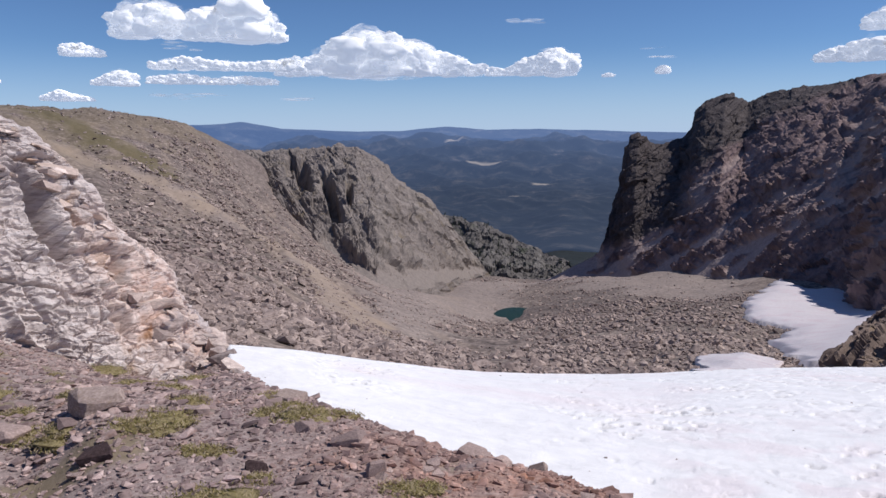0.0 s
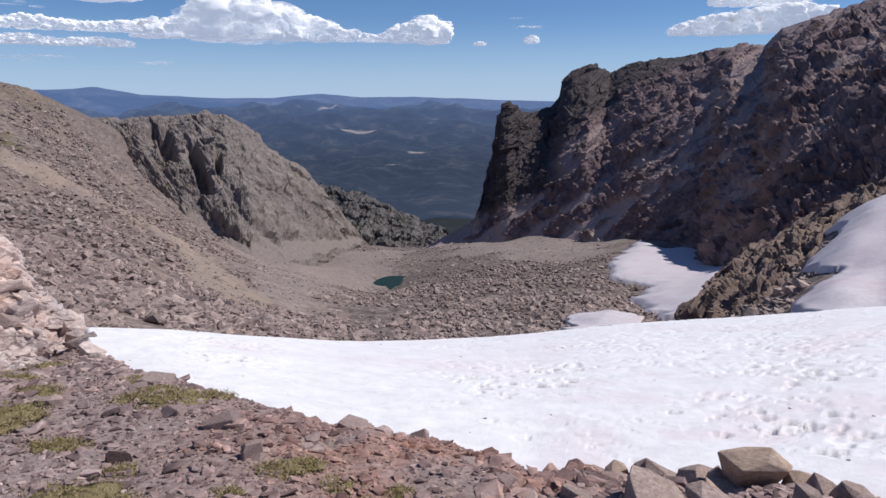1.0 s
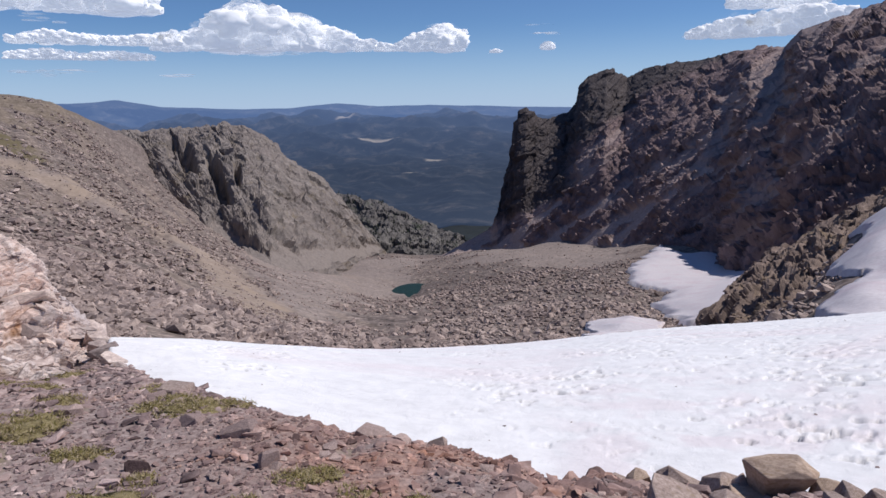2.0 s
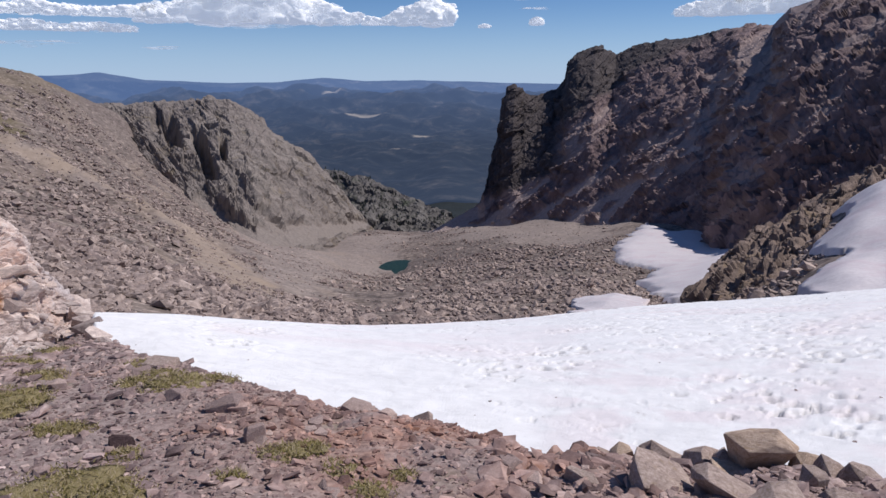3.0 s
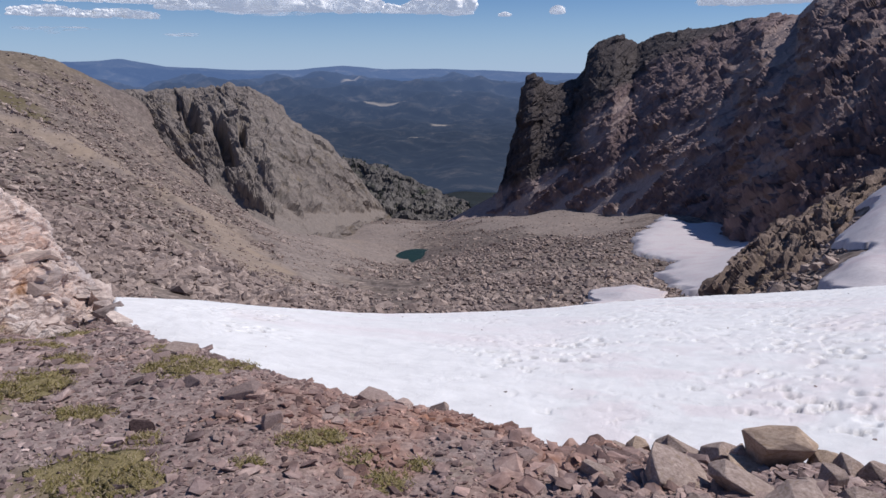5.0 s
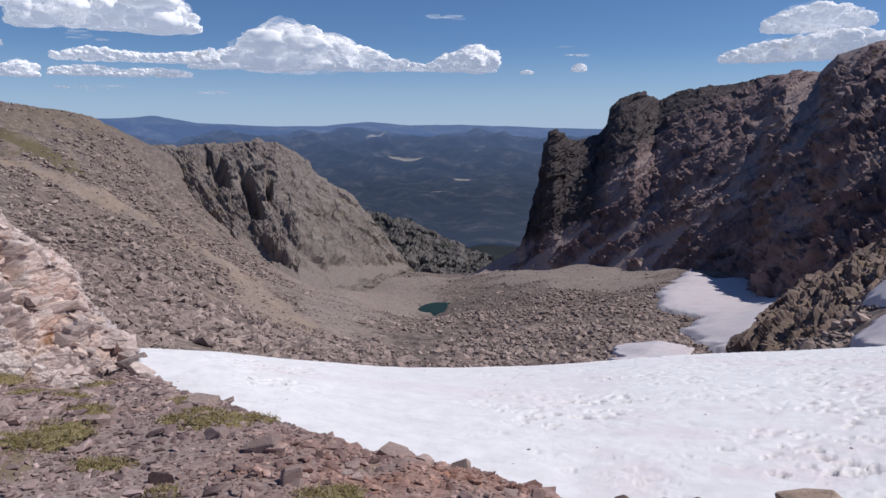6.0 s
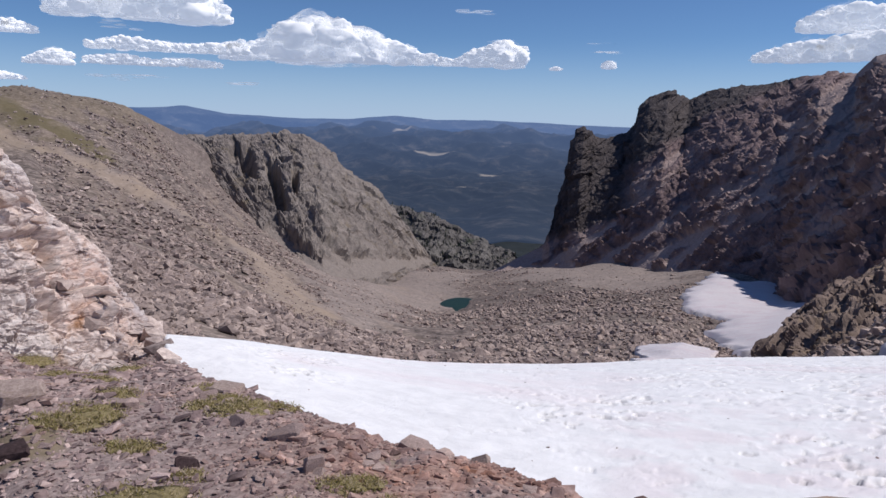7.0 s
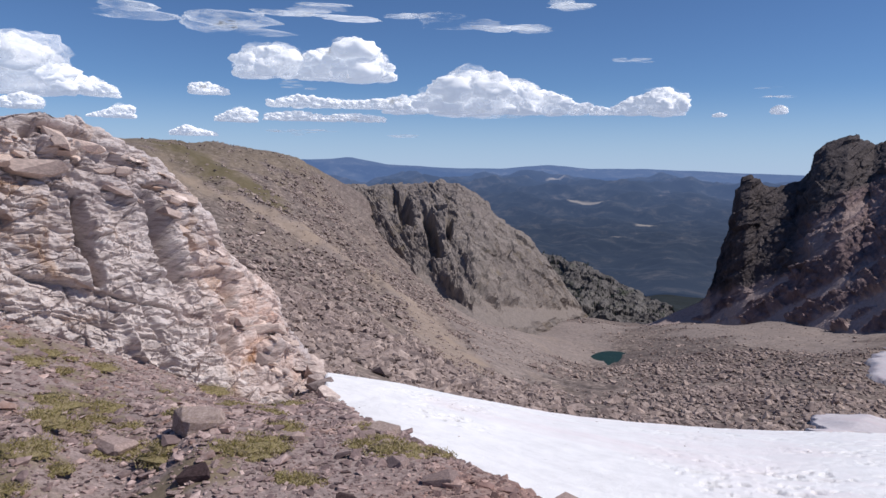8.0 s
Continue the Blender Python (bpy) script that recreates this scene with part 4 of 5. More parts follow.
def loose_stones():
    rng = np.random.default_rng(15)
    meshes = []
    for k in range(14):
        p, t = broken_rock(1300 + k, 10 + k % 3)
        me = bpy.data.meshes.new("stone")
        me.from_pydata(p.tolist(), [], t.tolist())
        me.materials.append(loose_mat)
        meshes.append(me)
    x, y = fan(rng, 190, -60, 46, 2.0, 4.6, 1.5)
    x2, y2 = fan(rng, 110, 9, 42, 2.1, 3.35, 1.5)
    x, y = np.concatenate([x, x2]), np.concatenate([y, y2])
    z = height(x, y)
    for k in range(len(x)):
        s = float(np.clip(rng.lognormal(math.log(0.062), 0.36), 0.04, 0.15))
        ob = new("stone", meshes[k % len(meshes)])
        w, h = rng.uniform(0.55, 0.9), rng.uniform(0.18, 0.4)
        ob.matrix_world = pose(x[k], y[k], z[k] + s * h * 0.25, *rng.normal(0, 14, 2), rng.uniform(0, 360)) @ Matrix.Diagonal((s, s * w, s * h, 1))
        tagged(ob, "angular pink-grey stone lying on gravel", "stone", "loose stones on the slope")


loose_stones()


def boulder(place, width, tall, depth, turn, lean, seed, material, label, name="boulder", square=0.0, slab=False, lift=0.0):
    """One angular boulder with chipped edges, sunk a little into the ground."""
    p, t = block_rock(seed, 15, 0.15) if slab else broken_rock(seed, 20, 0.5) if square else broken_rock(seed)
    bm = bmesh.new()
    vs = [bm.verts.new(q) for q in p]
    for f in t:
        bm.faces.new([vs[i] for i in f])
    bmesh.ops.dissolve_limit(bm, angle_limit=radians(10), verts=bm.verts, edges=bm.edges)
    bmesh.ops.bevel(bm, geom=list(bm.edges), offset=0.012, segments=1, affect="EDGES")
    bmesh.ops.triangulate(bm, faces=bm.faces)
    bmesh.ops.subdivide_edges(bm, edges=[e for e in bm.edges if e.calc_length() > 0.16], cuts=2, use_grid_fill=True)
    bm.normal_update()
    for v in bm.verts:
        v.co += v.normal * 0.022 * noise.noise(v.co * 4 + Vector((seed, 0, 0)))
    me = bpy.data.meshes.new(name)
    bm.to_mesh(me)
    bm.free()
    me.materials.append(material)
    ob = new(name, me)
    x, y = place
    z = float(height([x], [y])[0])
    ob.matrix_world = pose(x, y, z + tall * 0.5 - 0.03 + lift, lean[0], lean[1], turn) @ Matrix.Diagonal((width, depth, tall + 0.05, 1))
    return tagged(ob, label, "boulder", "boulders at the edge of the snow" if x > 0.5 else "")


tan_mat = rock_material("tan_boulder", (0.34, 0.25, 0.19), (0.54, 0.41, 0.32), (0.68, 0.55, 0.45), 14.0, 2.0, (0.34, 0.22, 0.12), 0.012)
grey_mat = rock_material("grey_boulder", (0.22, 0.167, 0.148), (0.43, 0.335, 0.295), (0.64, 0.53, 0.475), 14.0, 2.0, (0.30, 0.22, 0.15), 0.012)
dark_mat = rock_material("dark_red_rock", (0.045, 0.03, 0.03), (0.085, 0.055, 0.055), (0.15, 0.10, 0.10), 9.0, 2.0, None, 0.012)
SNOW_EDGE = [(1.57, 3.13, 0.39, 0.28), (0.88, 2.52, 0.34, 0.14), (1.36, 3.23, 0.30, 0.23), (1.45, 3.09, 0.38, 0.10), (1.13, 2.42, 0.32, 0.11), (1.40, 3.21, 0.16, 0.29),
             (1.74, 3.04, 0.15, 0.17), (1.56, 2.64, 0.13, 0.14), (1.21, 2.23, 0.32, 0.11), (1.56, 2.39, 0.20, 0.09), (1.93, 2.92, 0.19, 0.15), (1.84, 2.98, 0.18, 0.16),
             (1.16, 3.30, 0.23, 0.14), (0.58, 2.59, 0.18, 0.09), (0.84, 2.22, 0.09, 0.08), (1.40, 2.53, 0.10, 0.09), (0.93, 3.38, 0.16, 0.13), (0.83, 3.40, 0.13, 0.07), (1.10, 3.32, 0.19, 0.16)]
TAN = (0, 3, 6, 16)
for k, (x, y, w, h) in enumerate(SNOW_EDGE):
    boulder((x, y), w * 1.05, h * 0.7, w * (0.6 + 0.12 * (k % 3)), -25 + (k * 37) % 60, (2 + (k * 13) % 18, 8 + (k * 11) % 28) if k else (30, -16), 40 + k, tan_mat if k in TAN else grey_mat,
            "tan angular boulder in a pile beside the snow" if k in TAN else "grey angular boulder in a pile beside the snow", slab=True, lift=0.06 if k == 0 else 0.0)
ON_SLOPE = [(-2.82, 3.46, 0.39, 0.18, 0), (-2.35, 2.84, 0.21, 0.10, 1), (-1.52, 2.91, 0.13, 0.08, 1), (-0.15, 3.58, 0.14, 0.07, 0), (-0.52, 3.63, 0.21, 0.09, 0), (-0.89, 2.90, 0.11, 0.10, 0),
            (-1.16, 3.31, 0.20, 0.11, 0), (-1.99, 4.45, 0.25, 0.08, 0), (-0.33, 3.48, 0.11, 0.06, 0), (-1.95, 4.10, 0.13, 0.07, 0), (-1.49, 3.50, 0.14, 0.08, 0), (-3.27, 3.24, 0.28, 0.12, 0), (-2.27, 3.66, 0.17, 0.09, 0)]
for k, (x, y, w, h, dark) in enumerate(ON_SLOPE):
    boulder((x, y), w * 0.95, h * 0.7, w * 0.7, (k * 53) % 70 - 35, ((k * 11) % 13 - 6, (k * 5) % 15 - 7), 140 + k, dark_mat if dark else grey_mat if k in (0, 3, 7) else loose_mat,
            "dark red-brown slab lying on gravel" if dark else "pale grey rock lying among gravel and turf", "rock", 0.0 if dark else 0.45)


for k, (x, y, w, h) in enumerate([(-6.95, 12.3, 0.7, 0.45), (-6.2, 11.1, 0.65, 0.4), (-5.5, 10.0, 0.6, 0.35), (-4.75, 8.8, 0.45, 0.22), (-7.5, 13.0, 0.8, 0.5), (-5.85, 10.5, 0.5, 0.3), (-4.2, 8.0, 0.35, 0.16)]):
    boulder((x, y), w * 0.75, h * 0.7, w * 0.6, (k * 61) % 80 - 40, (6 - k * 2, 10), 240 + k, slab_mat, "pale pink block broken from the outcrop beside the snow", "rock")


# ---- boulder fields of the cirque ----
def boulder_fields():
    rng = np.random.default_rng(25)
    groups = [(9500, -33, -8, 50, 120, 0.72, 1.5), (8000, -36, -8, 110, 260, 0.8, 1.5), (5000, -42, -12, 200, 430, 1.0, 1.7),
              (6500, -9, 22, 70, 150, 0.72, 1.6), (6500, -8, 20, 130, 270, 0.8, 1.7), (2200, -8, 14, 250, 480, 1.1, 1.8), (900, -33, -26.5, 290, 440, 2.0, 1.7), (1600, 20, 34, 58, 108, 0.75, 1.5)]
    xs, ys, ss = [], [], []
    for n, b0, b1, d0, d1, s, power in groups:
        x, y = fan(rng, n, b0, b1, d0, d1, power)
        xs.append(x), ys.append(y), ss.append(rng.lognormal(math.log(s), 0.42, n))
    x, y, size = np.concatenate(xs), np.concatenate(ys), np.clip(np.concatenate(ss), 0.3, 4.5)
    q = np.stack([x, y, 0 * x], 1)
    run = fbm(np.stack([x / 9 + y / 14, (y - x) / 70, 0 * x], 1), 4, 12)
    bear = np.degrees(np.arctan2(x, y))
    thin = step(0.0, 0.4, run) * (1 - step(-10, -3, bear)) * 0.7 + step(0.1, 0.5, fbm(q / 35, 3, 33)) * 0.4
    thin += 0.7 * step(-12, 4, base_height(x, y)) * step(150, 200, np.hypot(x, y))
    thin += 0.75 * step(-11, -8, bear + 3 * fbm(q / 25, 3, 34)) * (1 - step(-3, 0, bear + 4 * fbm(q / 25, 3, 35))) * (1 - step(150, 190, np.hypot(x, y)))
    on = (rng.uniform(0, 1, len(x)) > thin) & (np.hypot(x - TARN[0], y - TARN[1]) > 14)
    size *= 1 + 0.25 * step(-3, 5, inside(COARSE_SLOPE, x, y)) + 0.2 * step(-3, 8, inside(COARSE_MORAINE, x, y))
    fine = fine_share(x, y)
    size *= 1 - 0.55 * step(0.2, 0.8, fine)
    on &= (rng.uniform(0, 1, len(x)) > 0.35 * fine) & (size < 2.6)
    for poly in SNOW_PATCHES:
        on &= inside(poly, x, y) < 0
    x, y, size = x[on], y[on], size[on]
    rubble("talus", np.stack([x, y, height(x, y) + size * 0.12], 1), size, talus_mat, "grey-brown talus of angular boulders", "talus", 26, 0.5, 0.35)


# ---- snow patches lower down ----
SNOW_PATCHES = [
    [(54.9, 224), (88, 300), (86, 262), (106, 275), (92, 212), (62, 142), (42, 104), (34.7, 102), (37.8, 118), (42.2, 149), (52.8, 170), (47, 187)],
    [(18.4, 99), (27.4, 116), (33.0, 114), (27, 86), (16.0, 79)],
    [(72, 108), (59.3, 101), (48.9, 86), (43.5, 80), (42.6, 74), (38.8, 71), (32.5, 64.5), (29.5, 52), (75, 50)],
]


def snow_patch(poly, thick):
    p = np.array(poly, float)
    lo, hi = p.min(0) - 4, p.max(0) + 4
    step_len = max(hi - lo) / 150
    gx, gy = np.meshgrid(np.arange(lo[0], hi[0], step_len), np.arange(lo[1], hi[1], step_len))
    x, y = gx.ravel(), gy.ravel()
    q = np.stack([x, y, 0 * x], 1)
    d = inside(poly, x, y) + 3.0 * fbm(q / 9, 3, 90)
    z = base_height(x, y) + 0.3 * fbm(q / 12, 3, 91) + np.where(d > 0, thick * step(0, 6, d) + 0.9, -3.0 + np.maximum(d, -3) * 0.5 + 0.9)
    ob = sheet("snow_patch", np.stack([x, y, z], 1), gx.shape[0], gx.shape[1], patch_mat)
    return tagged(ob, "pinkish old snow patch at the foot of the rocks", "snow patch")


for poly in SNOW_PATCHES:
    snow_patch(poly, 0.8)
boulder_fields()


# ---- blocks lying on the walls ----
def wall_rubble(name, n, size, material, label, seed):
    rng = np.random.default_rng(seed)
    parts_of = [o for o in bpy.data.objects[name].children] or [bpy.data.objects[name]]
    got, bare = [], []
    for o in parts_of:
        share = np.empty(len(o.data.vertices), np.float32)
        o.data.attributes["scree"].data.foreach_get("value", share)
        bare.append(share < 0.4)
        co = np.empty(len(o.data.vertices) * 3, np.float32)
        o.data.vertices.foreach_get("co", co)
        got.append(co.reshape(-1, 3))
    co = np.concatenate(got)[np.concatenate(bare)]
    pick = co[rng.integers(0, len(co), n)].astype(float)
    ob = rubble("fallen_rock", pick, np.clip(rng.lognormal(math.log(size), 0.5, n), size * 0.4, size * 3.5), material, label, "fallen rock", seed, 0.6, 0.5)
    return ob


wall_rubble("rock_ridge", 5000, 0.5, ridge_mat, "dark fallen blocks on the ledges of the ridge", 51)
wall_rubble("rock_crag", 1800, 0.6, crag_mat, "grey fallen blocks on the ledges of the crag", 52)
wall_rubble("rock_buttress", 2000, 0.5, buttress_mat, "brown fallen blocks on the buttress", 53)


# ---- slabs of the outcrop ----
def outcrop_slabs():
    rng = np.random.default_rng(35)
    co = np.empty(len(outcrop.data.vertices) * 3, np.float32)
    outcrop.data.vertices.foreach_get("co", co)
    co = co.reshape(-1, 3)[: 500 * 270]
    bed = np.array(Vector((0, 0, 1)).rotation_difference(Vector((0.23, 0.21, 0.95))).to_matrix())
    pick = co[rng.choice(np.where((np.arange(len(co)) // 500 > 235) | (bearing_of(co) > -33))[0], 420)]
    size = np.clip(rng.lognormal(math.log(0.15), 0.5, len(pick)), 0.06, 0.45)
    ob = rubble("loose_rock", pick, size, slab_mat, "", "", 36, 0.2, 0.10, bed)
    ob.parent = outcrop
    meshes = []
    for k in range(10):
        p, t = block_rock(1700 + k, 13, 0.25)
        me = bpy.data.meshes.new("slab")
        me.from_pydata(p.tolist(), [], t.tolist())
        me.materials.append(slab_thing_mat)
        meshes.append(me)
    high = np.arange(len(co)) // 500
    pick = co[rng.choice(np.where((high > 190) | ((bearing_of(co) > -36) & (high > 80)))[0], 70)]
    for k, p in enumerate(pick):
        s = float(np.clip(rng.lognormal(math.log(0.5), 0.35), 0.3, 1.0)) * (0.55 if bearing_of(p[None])[0] > -33 else 1.0)
        one = new("slab", meshes[k % 10])
        one.parent = outcrop
        one.matrix_world = (Matrix.Translation(p.tolist()) @ Euler((radians(-12 + rng.normal(0, 8)), radians(13 + rng.normal(0, 8)), radians(rng.uniform(-60, 60)))).to_matrix().to_4x4()
                            @ Matrix.Diagonal((s, s * rng.uniform(0.5, 0.8), s * rng.uniform(0.16, 0.4), 1)))


slab_thing_mat = thing_stone_material("outcrop_slab", (0.52, 0.435, 0.40))
outcrop_slabs()


# ---- small stones on the snow ----
def snow_debris():
    rng = np.random.default_rng(61)
    field = bpy.data.objects["snowfield"]
    co = np.empty(len(field.data.vertices) * 3, np.float32)
    field.data.vertices.foreach_get("co", co)
    co = co.reshape(-1, 3)
    pick = co[rng.integers(0, len(co), 70)].astype(float)
    rubble("snow_debris", pick, rng.lognormal(math.log(0.035), 0.4, len(pick)), stone_mat, "scattered stone chips on the snow", "debris", 62, 0.4, 0.3)


snow_debris()


# ---- turf ----
def tuft_materials():
    out = []
    for name, tones in (("moss_cushion", ((0.18, 0.14, 0.10), (0.28, 0.23, 0.11), (0.36, 0.295, 0.16), (0.44, 0.36, 0.25))),
                        ("dry_grass", ((0.25, 0.22, 0.075), (0.35, 0.285, 0.12), (0.44, 0.35, 0.19), (0.52, 0.42, 0.29)))):
        m, n, l, b = shade(name, 0.95)
        fac = tex(n, l, 16.0, 9, 0.75, 0.5)
        if name == "dry_grass":
            fac = n.new("ShaderNodeNewGeometry").outputs["Random Per Island"]
        l.new(ramp(n, l, fac, [(0.25, tones[0]), (0.45, tones[1]), (0.6, tones[2]), (0.8, tones[3])]), b.inputs["Base Color"])
        bump(n, l, b, tex(n, l, 60.0, 8, 0.75), 1.0, 0.015)
        out.append(m)
    return out


moss_mat, blade_mat = tuft_materials()


def tuft(x, y, width, seed):
    """A low cushion of alpine turf with short blades."""
    rng = np.random.default_rng(seed)
    z = float(height([x], [y])[0])
    top = tagged(new("turf_cushion"), "low green and straw turf cushion among stones", "turf", "turf cushions on the slope")
    top.location = (x, y, z)
    bm = bmesh.new()
    bmesh.ops.create_icosphere(bm, subdivisions=4, radius=0.5)
    for v in bm.verts:
        k = 1 + 0.55 * noise.fractal(v.co * 2.5 + Vector((seed, 0, 0)), 0.6, 2.2, 4) + 0.3 * noise.noise(v.co * 7)
        v.co = Vector((v.co.x * width * k * 1.1, v.co.y * width * k * 0.8, max(v.co.z, -0.1) * min(width, 0.22) * 0.13 * k))
    for f in bm.faces:
        f.smooth = True
    part("cushion", bm, moss_mat, top)
    bm = bmesh.new()
    for k in range(int(520 * min(3.0, width / 0.2))):
        r, a = width * 0.75 * rng.uniform(0, 1) ** 0.6, rng.uniform(0, 6.283)
        px, py = r * math.cos(a) * 1.1, r * math.sin(a) * 0.8
        h = rng.uniform(0.006, 0.022)
        s, dx, dy = 0.003, rng.normal(0, 0.016), rng.normal(0, 0.016)
        base = min(width, 0.22) * 0.062 * math.sqrt(max(0.0, 1 - (r / (width * 0.55)) ** 2))
        vs = [bm.verts.new((px - s, py, base)), bm.verts.new((px + s, py + s, base)), bm.verts.new((px + dx, py + dy, base + h))]
        bm.faces.new(vs)
    tagged(part("grass", bm, blade_mat, top), "dry straw-coloured blades", kind="stuff")


TUFTS = [(-3.46, 2.77, 0.31), (-3.35, 3.17, 0.36), (-3.13, 3.25, 0.27), (-4.31, 3.66, 0.43), (-2.38, 3.41, 0.33), (-2.43, 3.15, 0.21), (-6.34, 6.05, 0.44), (-1.83, 3.06, 0.16),
         (-6.38, 8.07, 0.6), (-4.33, 4.11, 0.40), (-3.84, 3.16, 0.38), (-5.95, 4.82, 0.45), (-1.56, 2.45, 0.42), (-1.28, 2.40, 0.23), (-1.45, 2.79, 0.12), (-1.92, 3.03, 0.19), (-4.5, 7.45, 0.5),
         (-1.59, 3.73, 0.28), (-1.42, 3.91, 0.2), (-0.73, 2.75, 0.16), (-0.64, 2.82, 0.14), (-0.89, 2.51, 0.10), (-0.20, 2.65, 0.10), (-0.32, 2.50, 0.15), (-0.47, 2.67, 0.15), (-2.99, 4.47, 0.23),
         (-2.10, 4.42, 0.25), (-1.77, 3.97, 0.19), (-1.84, 3.8, 0.19), (-2.55, 3.97, 0.24), (-2.81, 3.2, 0.22)]
turf_rng = np.random.default_rng(81)
for x, y in zip(*fan(turf_rng, 30, -60, -34, 3.0, 9.0, 1.6)):
    TUFTS.append((float(x), float(y), float(turf_rng.uniform(0.14, 0.36))))
for k, (x, y, w) in enumerate(TUFTS):
    tuft(x, y, w, 70 + k)


# ---- far conifers ----
def conifers():
    rng = np.random.default_rng(45)
    m, n, l, b = shade("conifer", 0.95)
    l.new(ramp(n, l, tex(n, l, 0.4), [(0.3, (0.012, 0.02, 0.014)), (0.7, (0.035, 0.05, 0.03))]), b.inputs["Base Color"])
    spur = bpy.data.objects["wooded_spur"]
    co = np.empty(len(spur.data.vertices) * 3, np.float32)
    spur.data.vertices.foreach_get("co", co)
    co = co.reshape(-1, 3)
    keep = co[fbm(co / 45, 3, 77) > -0.1]
    pick = keep[rng.integers(0, len(keep), 650)]
    pts, tris = [], []
    for p in pick:
        h = rng.uniform(2.0, 4.2)
        for tier in range(3):
            r, z0, z1 = h * (0.20 - 0.05 * tier), h * (0.08 + 0.27 * tier), h * (0.48 + 0.27 * tier)
            o = len(pts)
            a0 = rng.uniform(0, 2)
            for a in range(6):
                k = r * rng.uniform(0.7, 1.2)
                pts.append((p[0] + k * math.cos(a0 + a * 1.047), p[1] + k * math.sin(a0 + a * 1.047), p[2] + z0))
            pts.append((p[0], p[1], p[2] + z1))
            tris += [(o + a, o + (a + 1) % 6, o + 6) for a in range(6)]
    ob = solid("conifers", np.array(pts), np.array(tris), m)
    tagged(ob, "scattered dark conifers on a rocky spur", "trees", kind="stuff")


conifers()


# ---- clouds ----
def cloud_material(name, fray, grain):
    """Cloud: sunlit white with an even glow added, each puff only as dense as its attribute says, so that the rims
    fray.
    """
    m = bpy.data.materials.new(name)
    m.use_nodes = True
    n, l = m.node_tree.nodes, m.node_tree.links
    n.remove(n["Principled BSDF"])
    d, glow, both = n.new("ShaderNodeBsdfDiffuse"), n.new("ShaderNodeEmission"), n.new("ShaderNodeAddShader")
    d.inputs["Color"].default_value = (0.74, 0.74, 0.74, 1)
    # emission imitates sunlight scattered inside the cloud, which the diffuse part lacks
    glow.inputs["Color"].default_value, glow.inputs["Strength"].default_value = (0.50, 0.54, 0.62, 1), 0.55
    l.new(d.outputs[0], both.inputs[0]), l.new(glow.outputs[0], both.inputs[1])
    clear, veil = n.new("ShaderNodeBsdfTransparent"), n.new("ShaderNodeMixShader")
    ragged = tex(n, l, *grain)
    times = n.new("ShaderNodeMath")
    times.operation, times.use_clamp = "MULTIPLY_ADD", True
    times.inputs[1].default_value = fray
    l.new(ragged, times.inputs[0])
    shift = n.new("ShaderNodeMath")
    shift.operation = "SUBTRACT"
    shift.inputs[1].default_value = fray * 0.5
    l.new(attribute(n, "dense"), shift.inputs[0]), l.new(shift.outputs[0], times.inputs[2])
    l.new(times.outputs[0], veil.inputs["Fac"])
    l.new(clear.outputs[0], veil.inputs[1]), l.new(both.outputs[0], veil.inputs[2])
    l.new(veil.outputs[0], n["Material Output"].inputs["Surface"])
    return m


cloud_mat = cloud_material("cumulus", 1.5, (0.008, 4, 0.55, 0.3))
wisp_mat = cloud_material("thin_cloud", 2.2, (0.006, 6, 0.6, 0.8, ((0.35, 0.35, 2.2), (0, 6, 0))))


def ball(level):
    bm = bmesh.new()
    bmesh.ops.create_icosphere(bm, subdivisions=level, radius=1.0)
    out = np.array([v.co[:] for v in bm.verts]), np.array([[v.index for v in f.verts] for f in bm.faces])
    bm.free()
    return out


PUFF = ball(3)
SHAPES = [PUFF[0] * (1 + 0.42 * fbm(PUFF[0] * 1.6 + 1.7 * k, 4, 600 + k))[:, None] for k in range(16)]


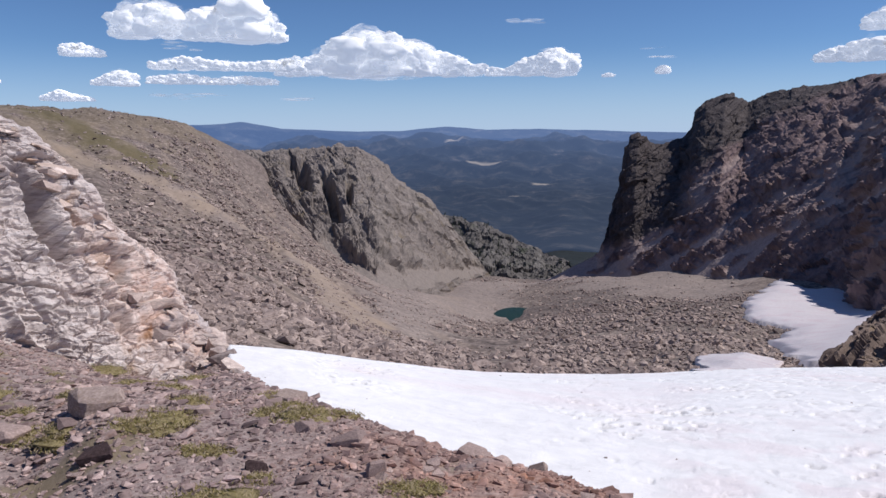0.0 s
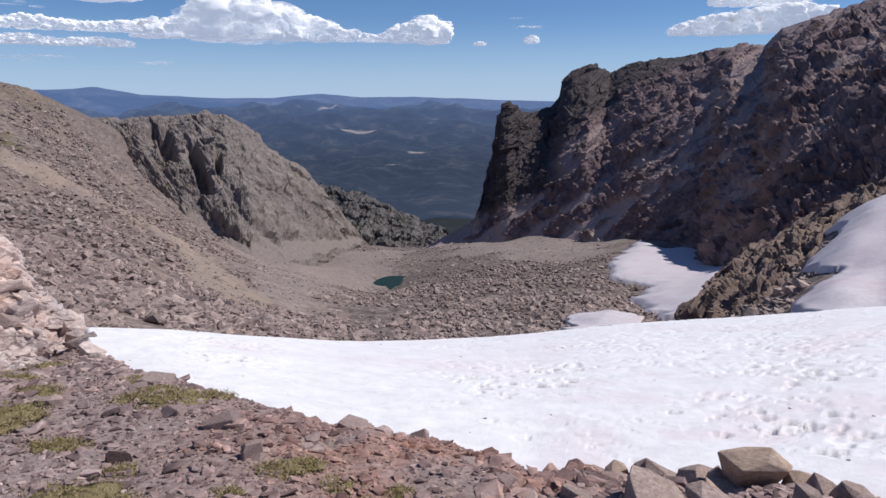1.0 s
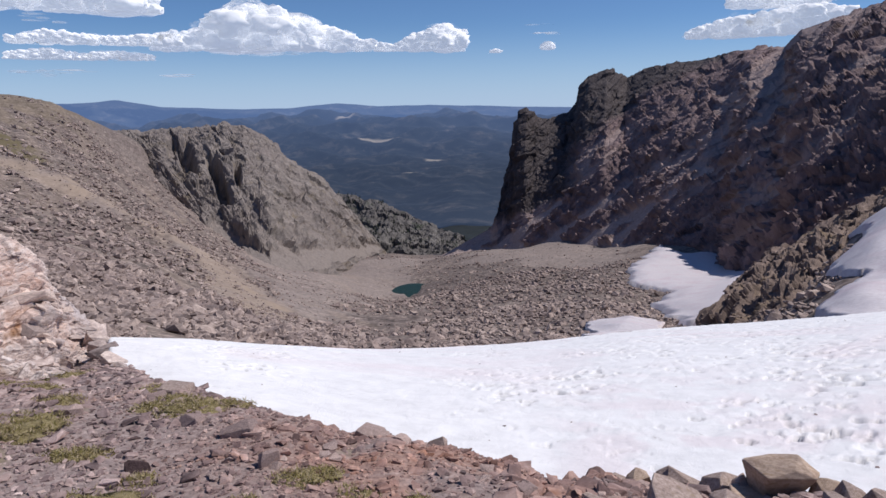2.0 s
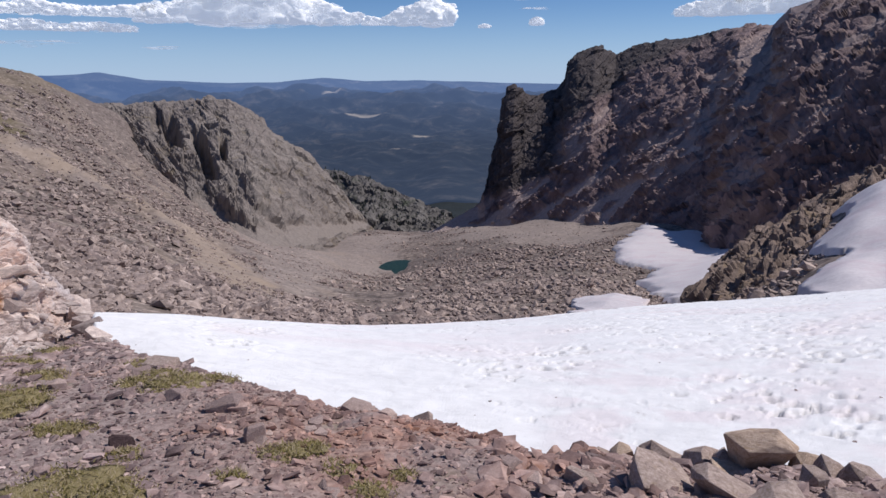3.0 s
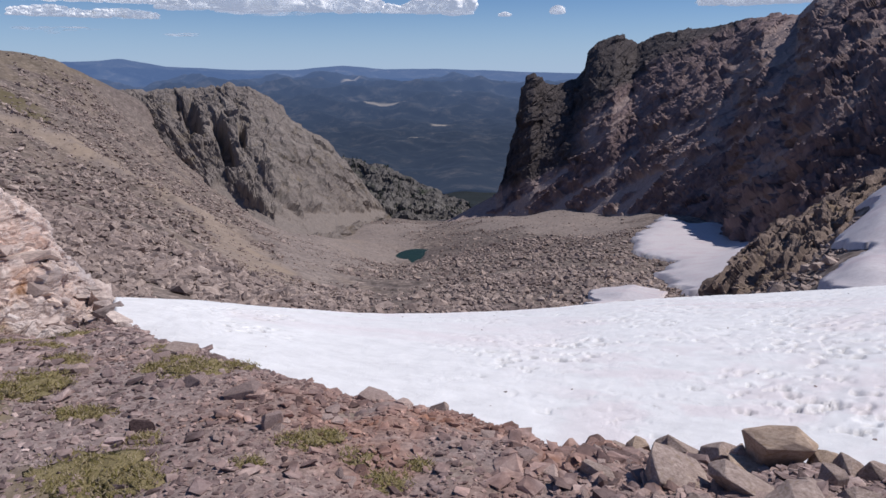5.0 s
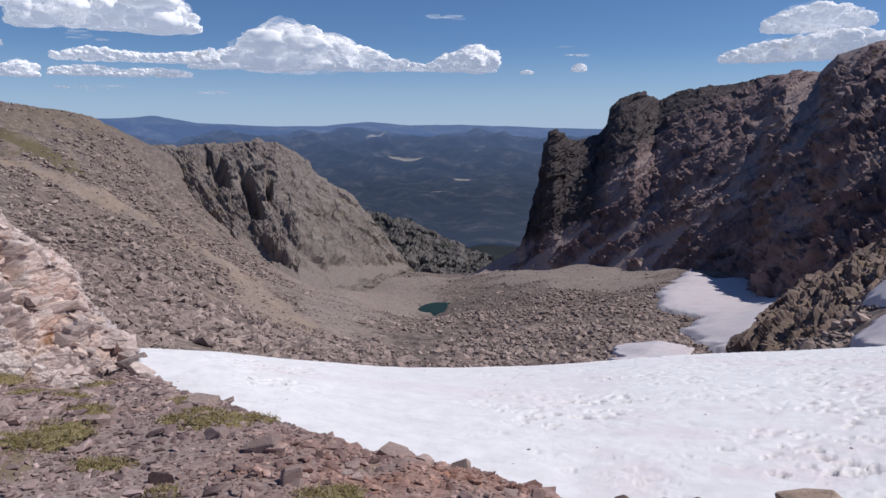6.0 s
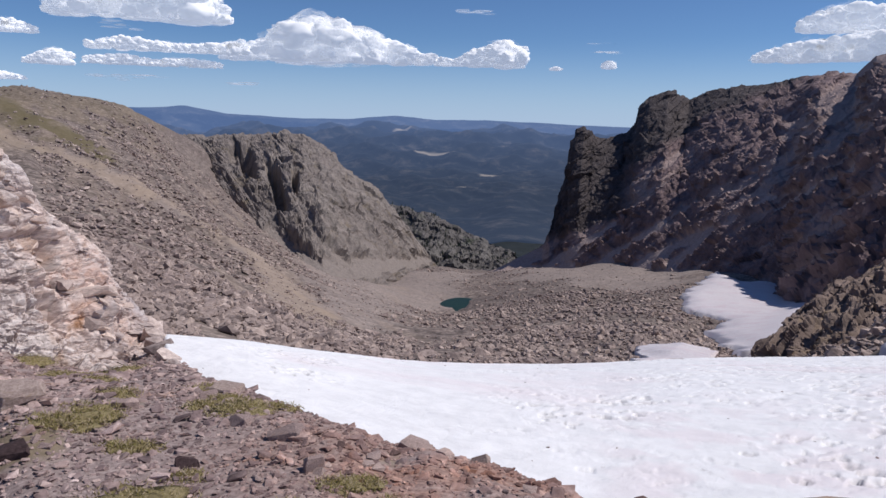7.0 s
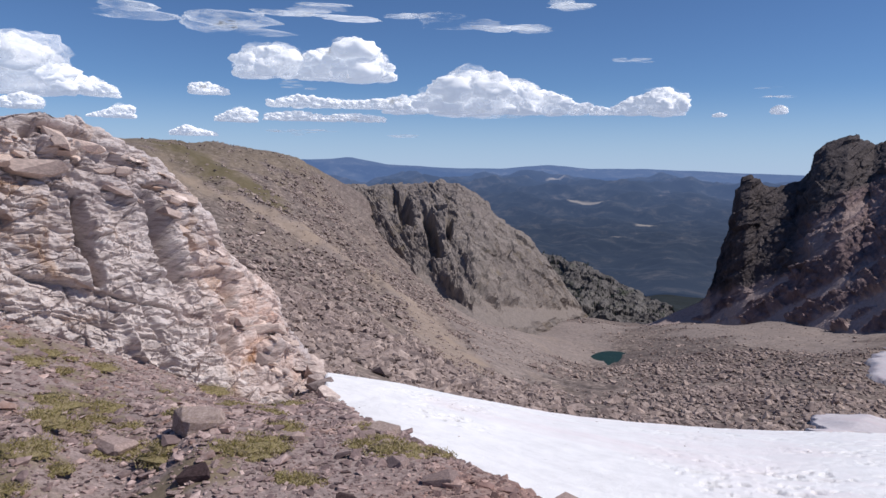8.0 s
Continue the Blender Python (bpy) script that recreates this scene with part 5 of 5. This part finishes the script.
def cloud(b0, b1, e0, e1, seed, profile, thin=False, far=4550.0):
    """A cloud 4.5 km off between two bearings and two heights. profile: how tall it stands from one end to the other. Many puffs on a flat base, dense within and thin at the rim."""
    rng = np.random.default_rng(seed)
    r = far * math.pi / 180
    half, tall = (b1 - b0) * r / 2, (e1 - e0) * r
    mid = radians((b0 + b1) / 2)
    right, away = np.array((math.cos(mid), -math.sin(mid), 0)), np.array((math.sin(mid), math.cos(mid), 0))
    centre = away * far + np.array((0, 0, 1.6 + far * math.tan(radians(e0))))
    n = int(np.clip(half * 2 / tall * 60, 60, 360)) if not thin else 7
    p, t = PUFF
    pts, tris, dense = [], [], []
    for k in range(n):
        u = rng.uniform(-1, 1)
        top = float(np.interp(u, np.linspace(-1, 1, len(profile)), profile)) * tall
        rim = rng.uniform() < 0.22
        if thin:
            size = tall * rng.uniform(0.10, 0.30)
            wide, deep, z = half / size * rng.uniform(0.2, 0.5), 3.0, (0.5 + 0.28 * rng.normal()) * top
            share = rng.uniform(0.0, 0.28)
        else:
            size = max(top * rng.uniform(0.14, 0.30), tall * 0.06)
            wide, deep, z = rng.uniform(1.2, 1.9), 1.2, rng.uniform(0.0, 1.0) ** 0.75 * max(top - size, 0.0)
            share = rng.uniform(0.04, 0.26) if rim else 1.7
            size *= 1.3 if rim else 1.0
        spin = rng.uniform(0, 6.283)
        v = SHAPES[int(rng.integers(16))] @ np.array(((math.cos(spin), -math.sin(spin), 0), (math.sin(spin), math.cos(spin), 0), (0, 0, 1)))
        at = centre + right * u * (half - size * min(wide, half / size * 0.3)) + away * rng.uniform(-0.5, 0.5) * min(half, top)
        lift = z + v[:, 2] * size * (1.0 if not thin else 0.7)
        v = at + np.outer(v[:, 0] * size * wide, right) + np.outer(v[:, 1] * size * deep, away)
        v[:, 2] += np.where(lift > 0, lift, lift * 0.25) if not thin else lift
        pts.append(v), tris.append(t + k * len(p)), dense.append(np.full(len(p), share))
    ob = solid("cloud", np.concatenate(pts), np.concatenate(tris), wisp_mat if thin else cloud_mat, True, {"dense": np.concatenate(dense)})
    return tagged(ob, "thin white streak of high cloud in a blue sky" if thin else "white cumulus cloud with a flat grey base", "cloud", "clouds")


CLOUDS = [(-54, -43.0, 5.0, 8.9, (0.7, 0.9, 1, 0.75, 0.45, 0.15)), (-35.4, -22.3, 7.0, 10.3, (0.5, 0.85, 0.7, 0.65, 0.8, 1, 0.45)), (-32.7, -21, 4.75, 5.9, (0.5, 0.9, 0.7, 0.6, 0.8, 1)),
          (-32.9, -23.0, 3.7, 4.6, (0.6, 0.9, 0.6, 0.8, 0.5)), (-23.5, -4.6, 4.45, 8.1, (0.25, 0.45, 0.95, 1, 0.8, 0.55, 0.3, 0.15)), (-5.4, 0.9, 4.4, 6.7, (0.2, 0.6, 0.7, 1, 0.7)),
          (2.5, 3.6, 4.15, 4.5, (0.6, 1, 0.6)), (6.5, 7.7, 4.3, 4.95, (0.7, 1, 0.8)), (20.0, 27.5, 6.7, 8.6, (0.5, 0.9, 1, 0.9, 0.5)), (17.2, 29, 4.7, 6.7, (0.3, 0.7, 0.8, 1, 1, 0.8)),
          (-38.4, -35.3, 5.5, 6.4, (0.9, 1, 0.5)), (-36.6, -33.2, 3.5, 4.7, (0.3, 0.7, 1, 0.8)), (-45.5, -42.0, 3.5, 4.5, (0.2, 0.5, 0.9, 1)), (-39.9, -36.2, 2.35, 3.2, (0.4, 1, 0.6, 0.3)),
          (-51, -48, 3.9, 5.0, (0.6, 1, 0.8))]
for k, (b0, b1, e0, e1, profile) in enumerate(CLOUDS):
    cloud(b0, b1, e0, e1, 11 + k, profile, False, 4550.0 - 420 * (k in (2, 3, 9, 11, 14)))
STREAKS = [(-44.8, -31, 10.1, 13.0), (-33, -22.5, 11.6, 12.6), (-23.4, -14, 11.2, 12.9), (-17, -10.2, 10.7, 11.7), (-12, -5.8, 12.3, 13.3), (-5.3, -1.8, 8.35, 8.85), (5.1, 8.1, 6.05, 6.3), (5.3, 8.1, 5.45, 5.7),
           (-32.9, -29.4, 2.5, 3.1), (-23.3, -20.3, 2.5, 2.8), (-30.5, -26.5, 2.7, 3.0), (-32.5, -28.5, 6.2, 6.7)]
for k, (b0, b1, e0, e1) in enumerate(STREAKS):
    cloud(b0, b1, e0, e1, 41 + k, (0.6, 1, 0.8, 0.5), True)
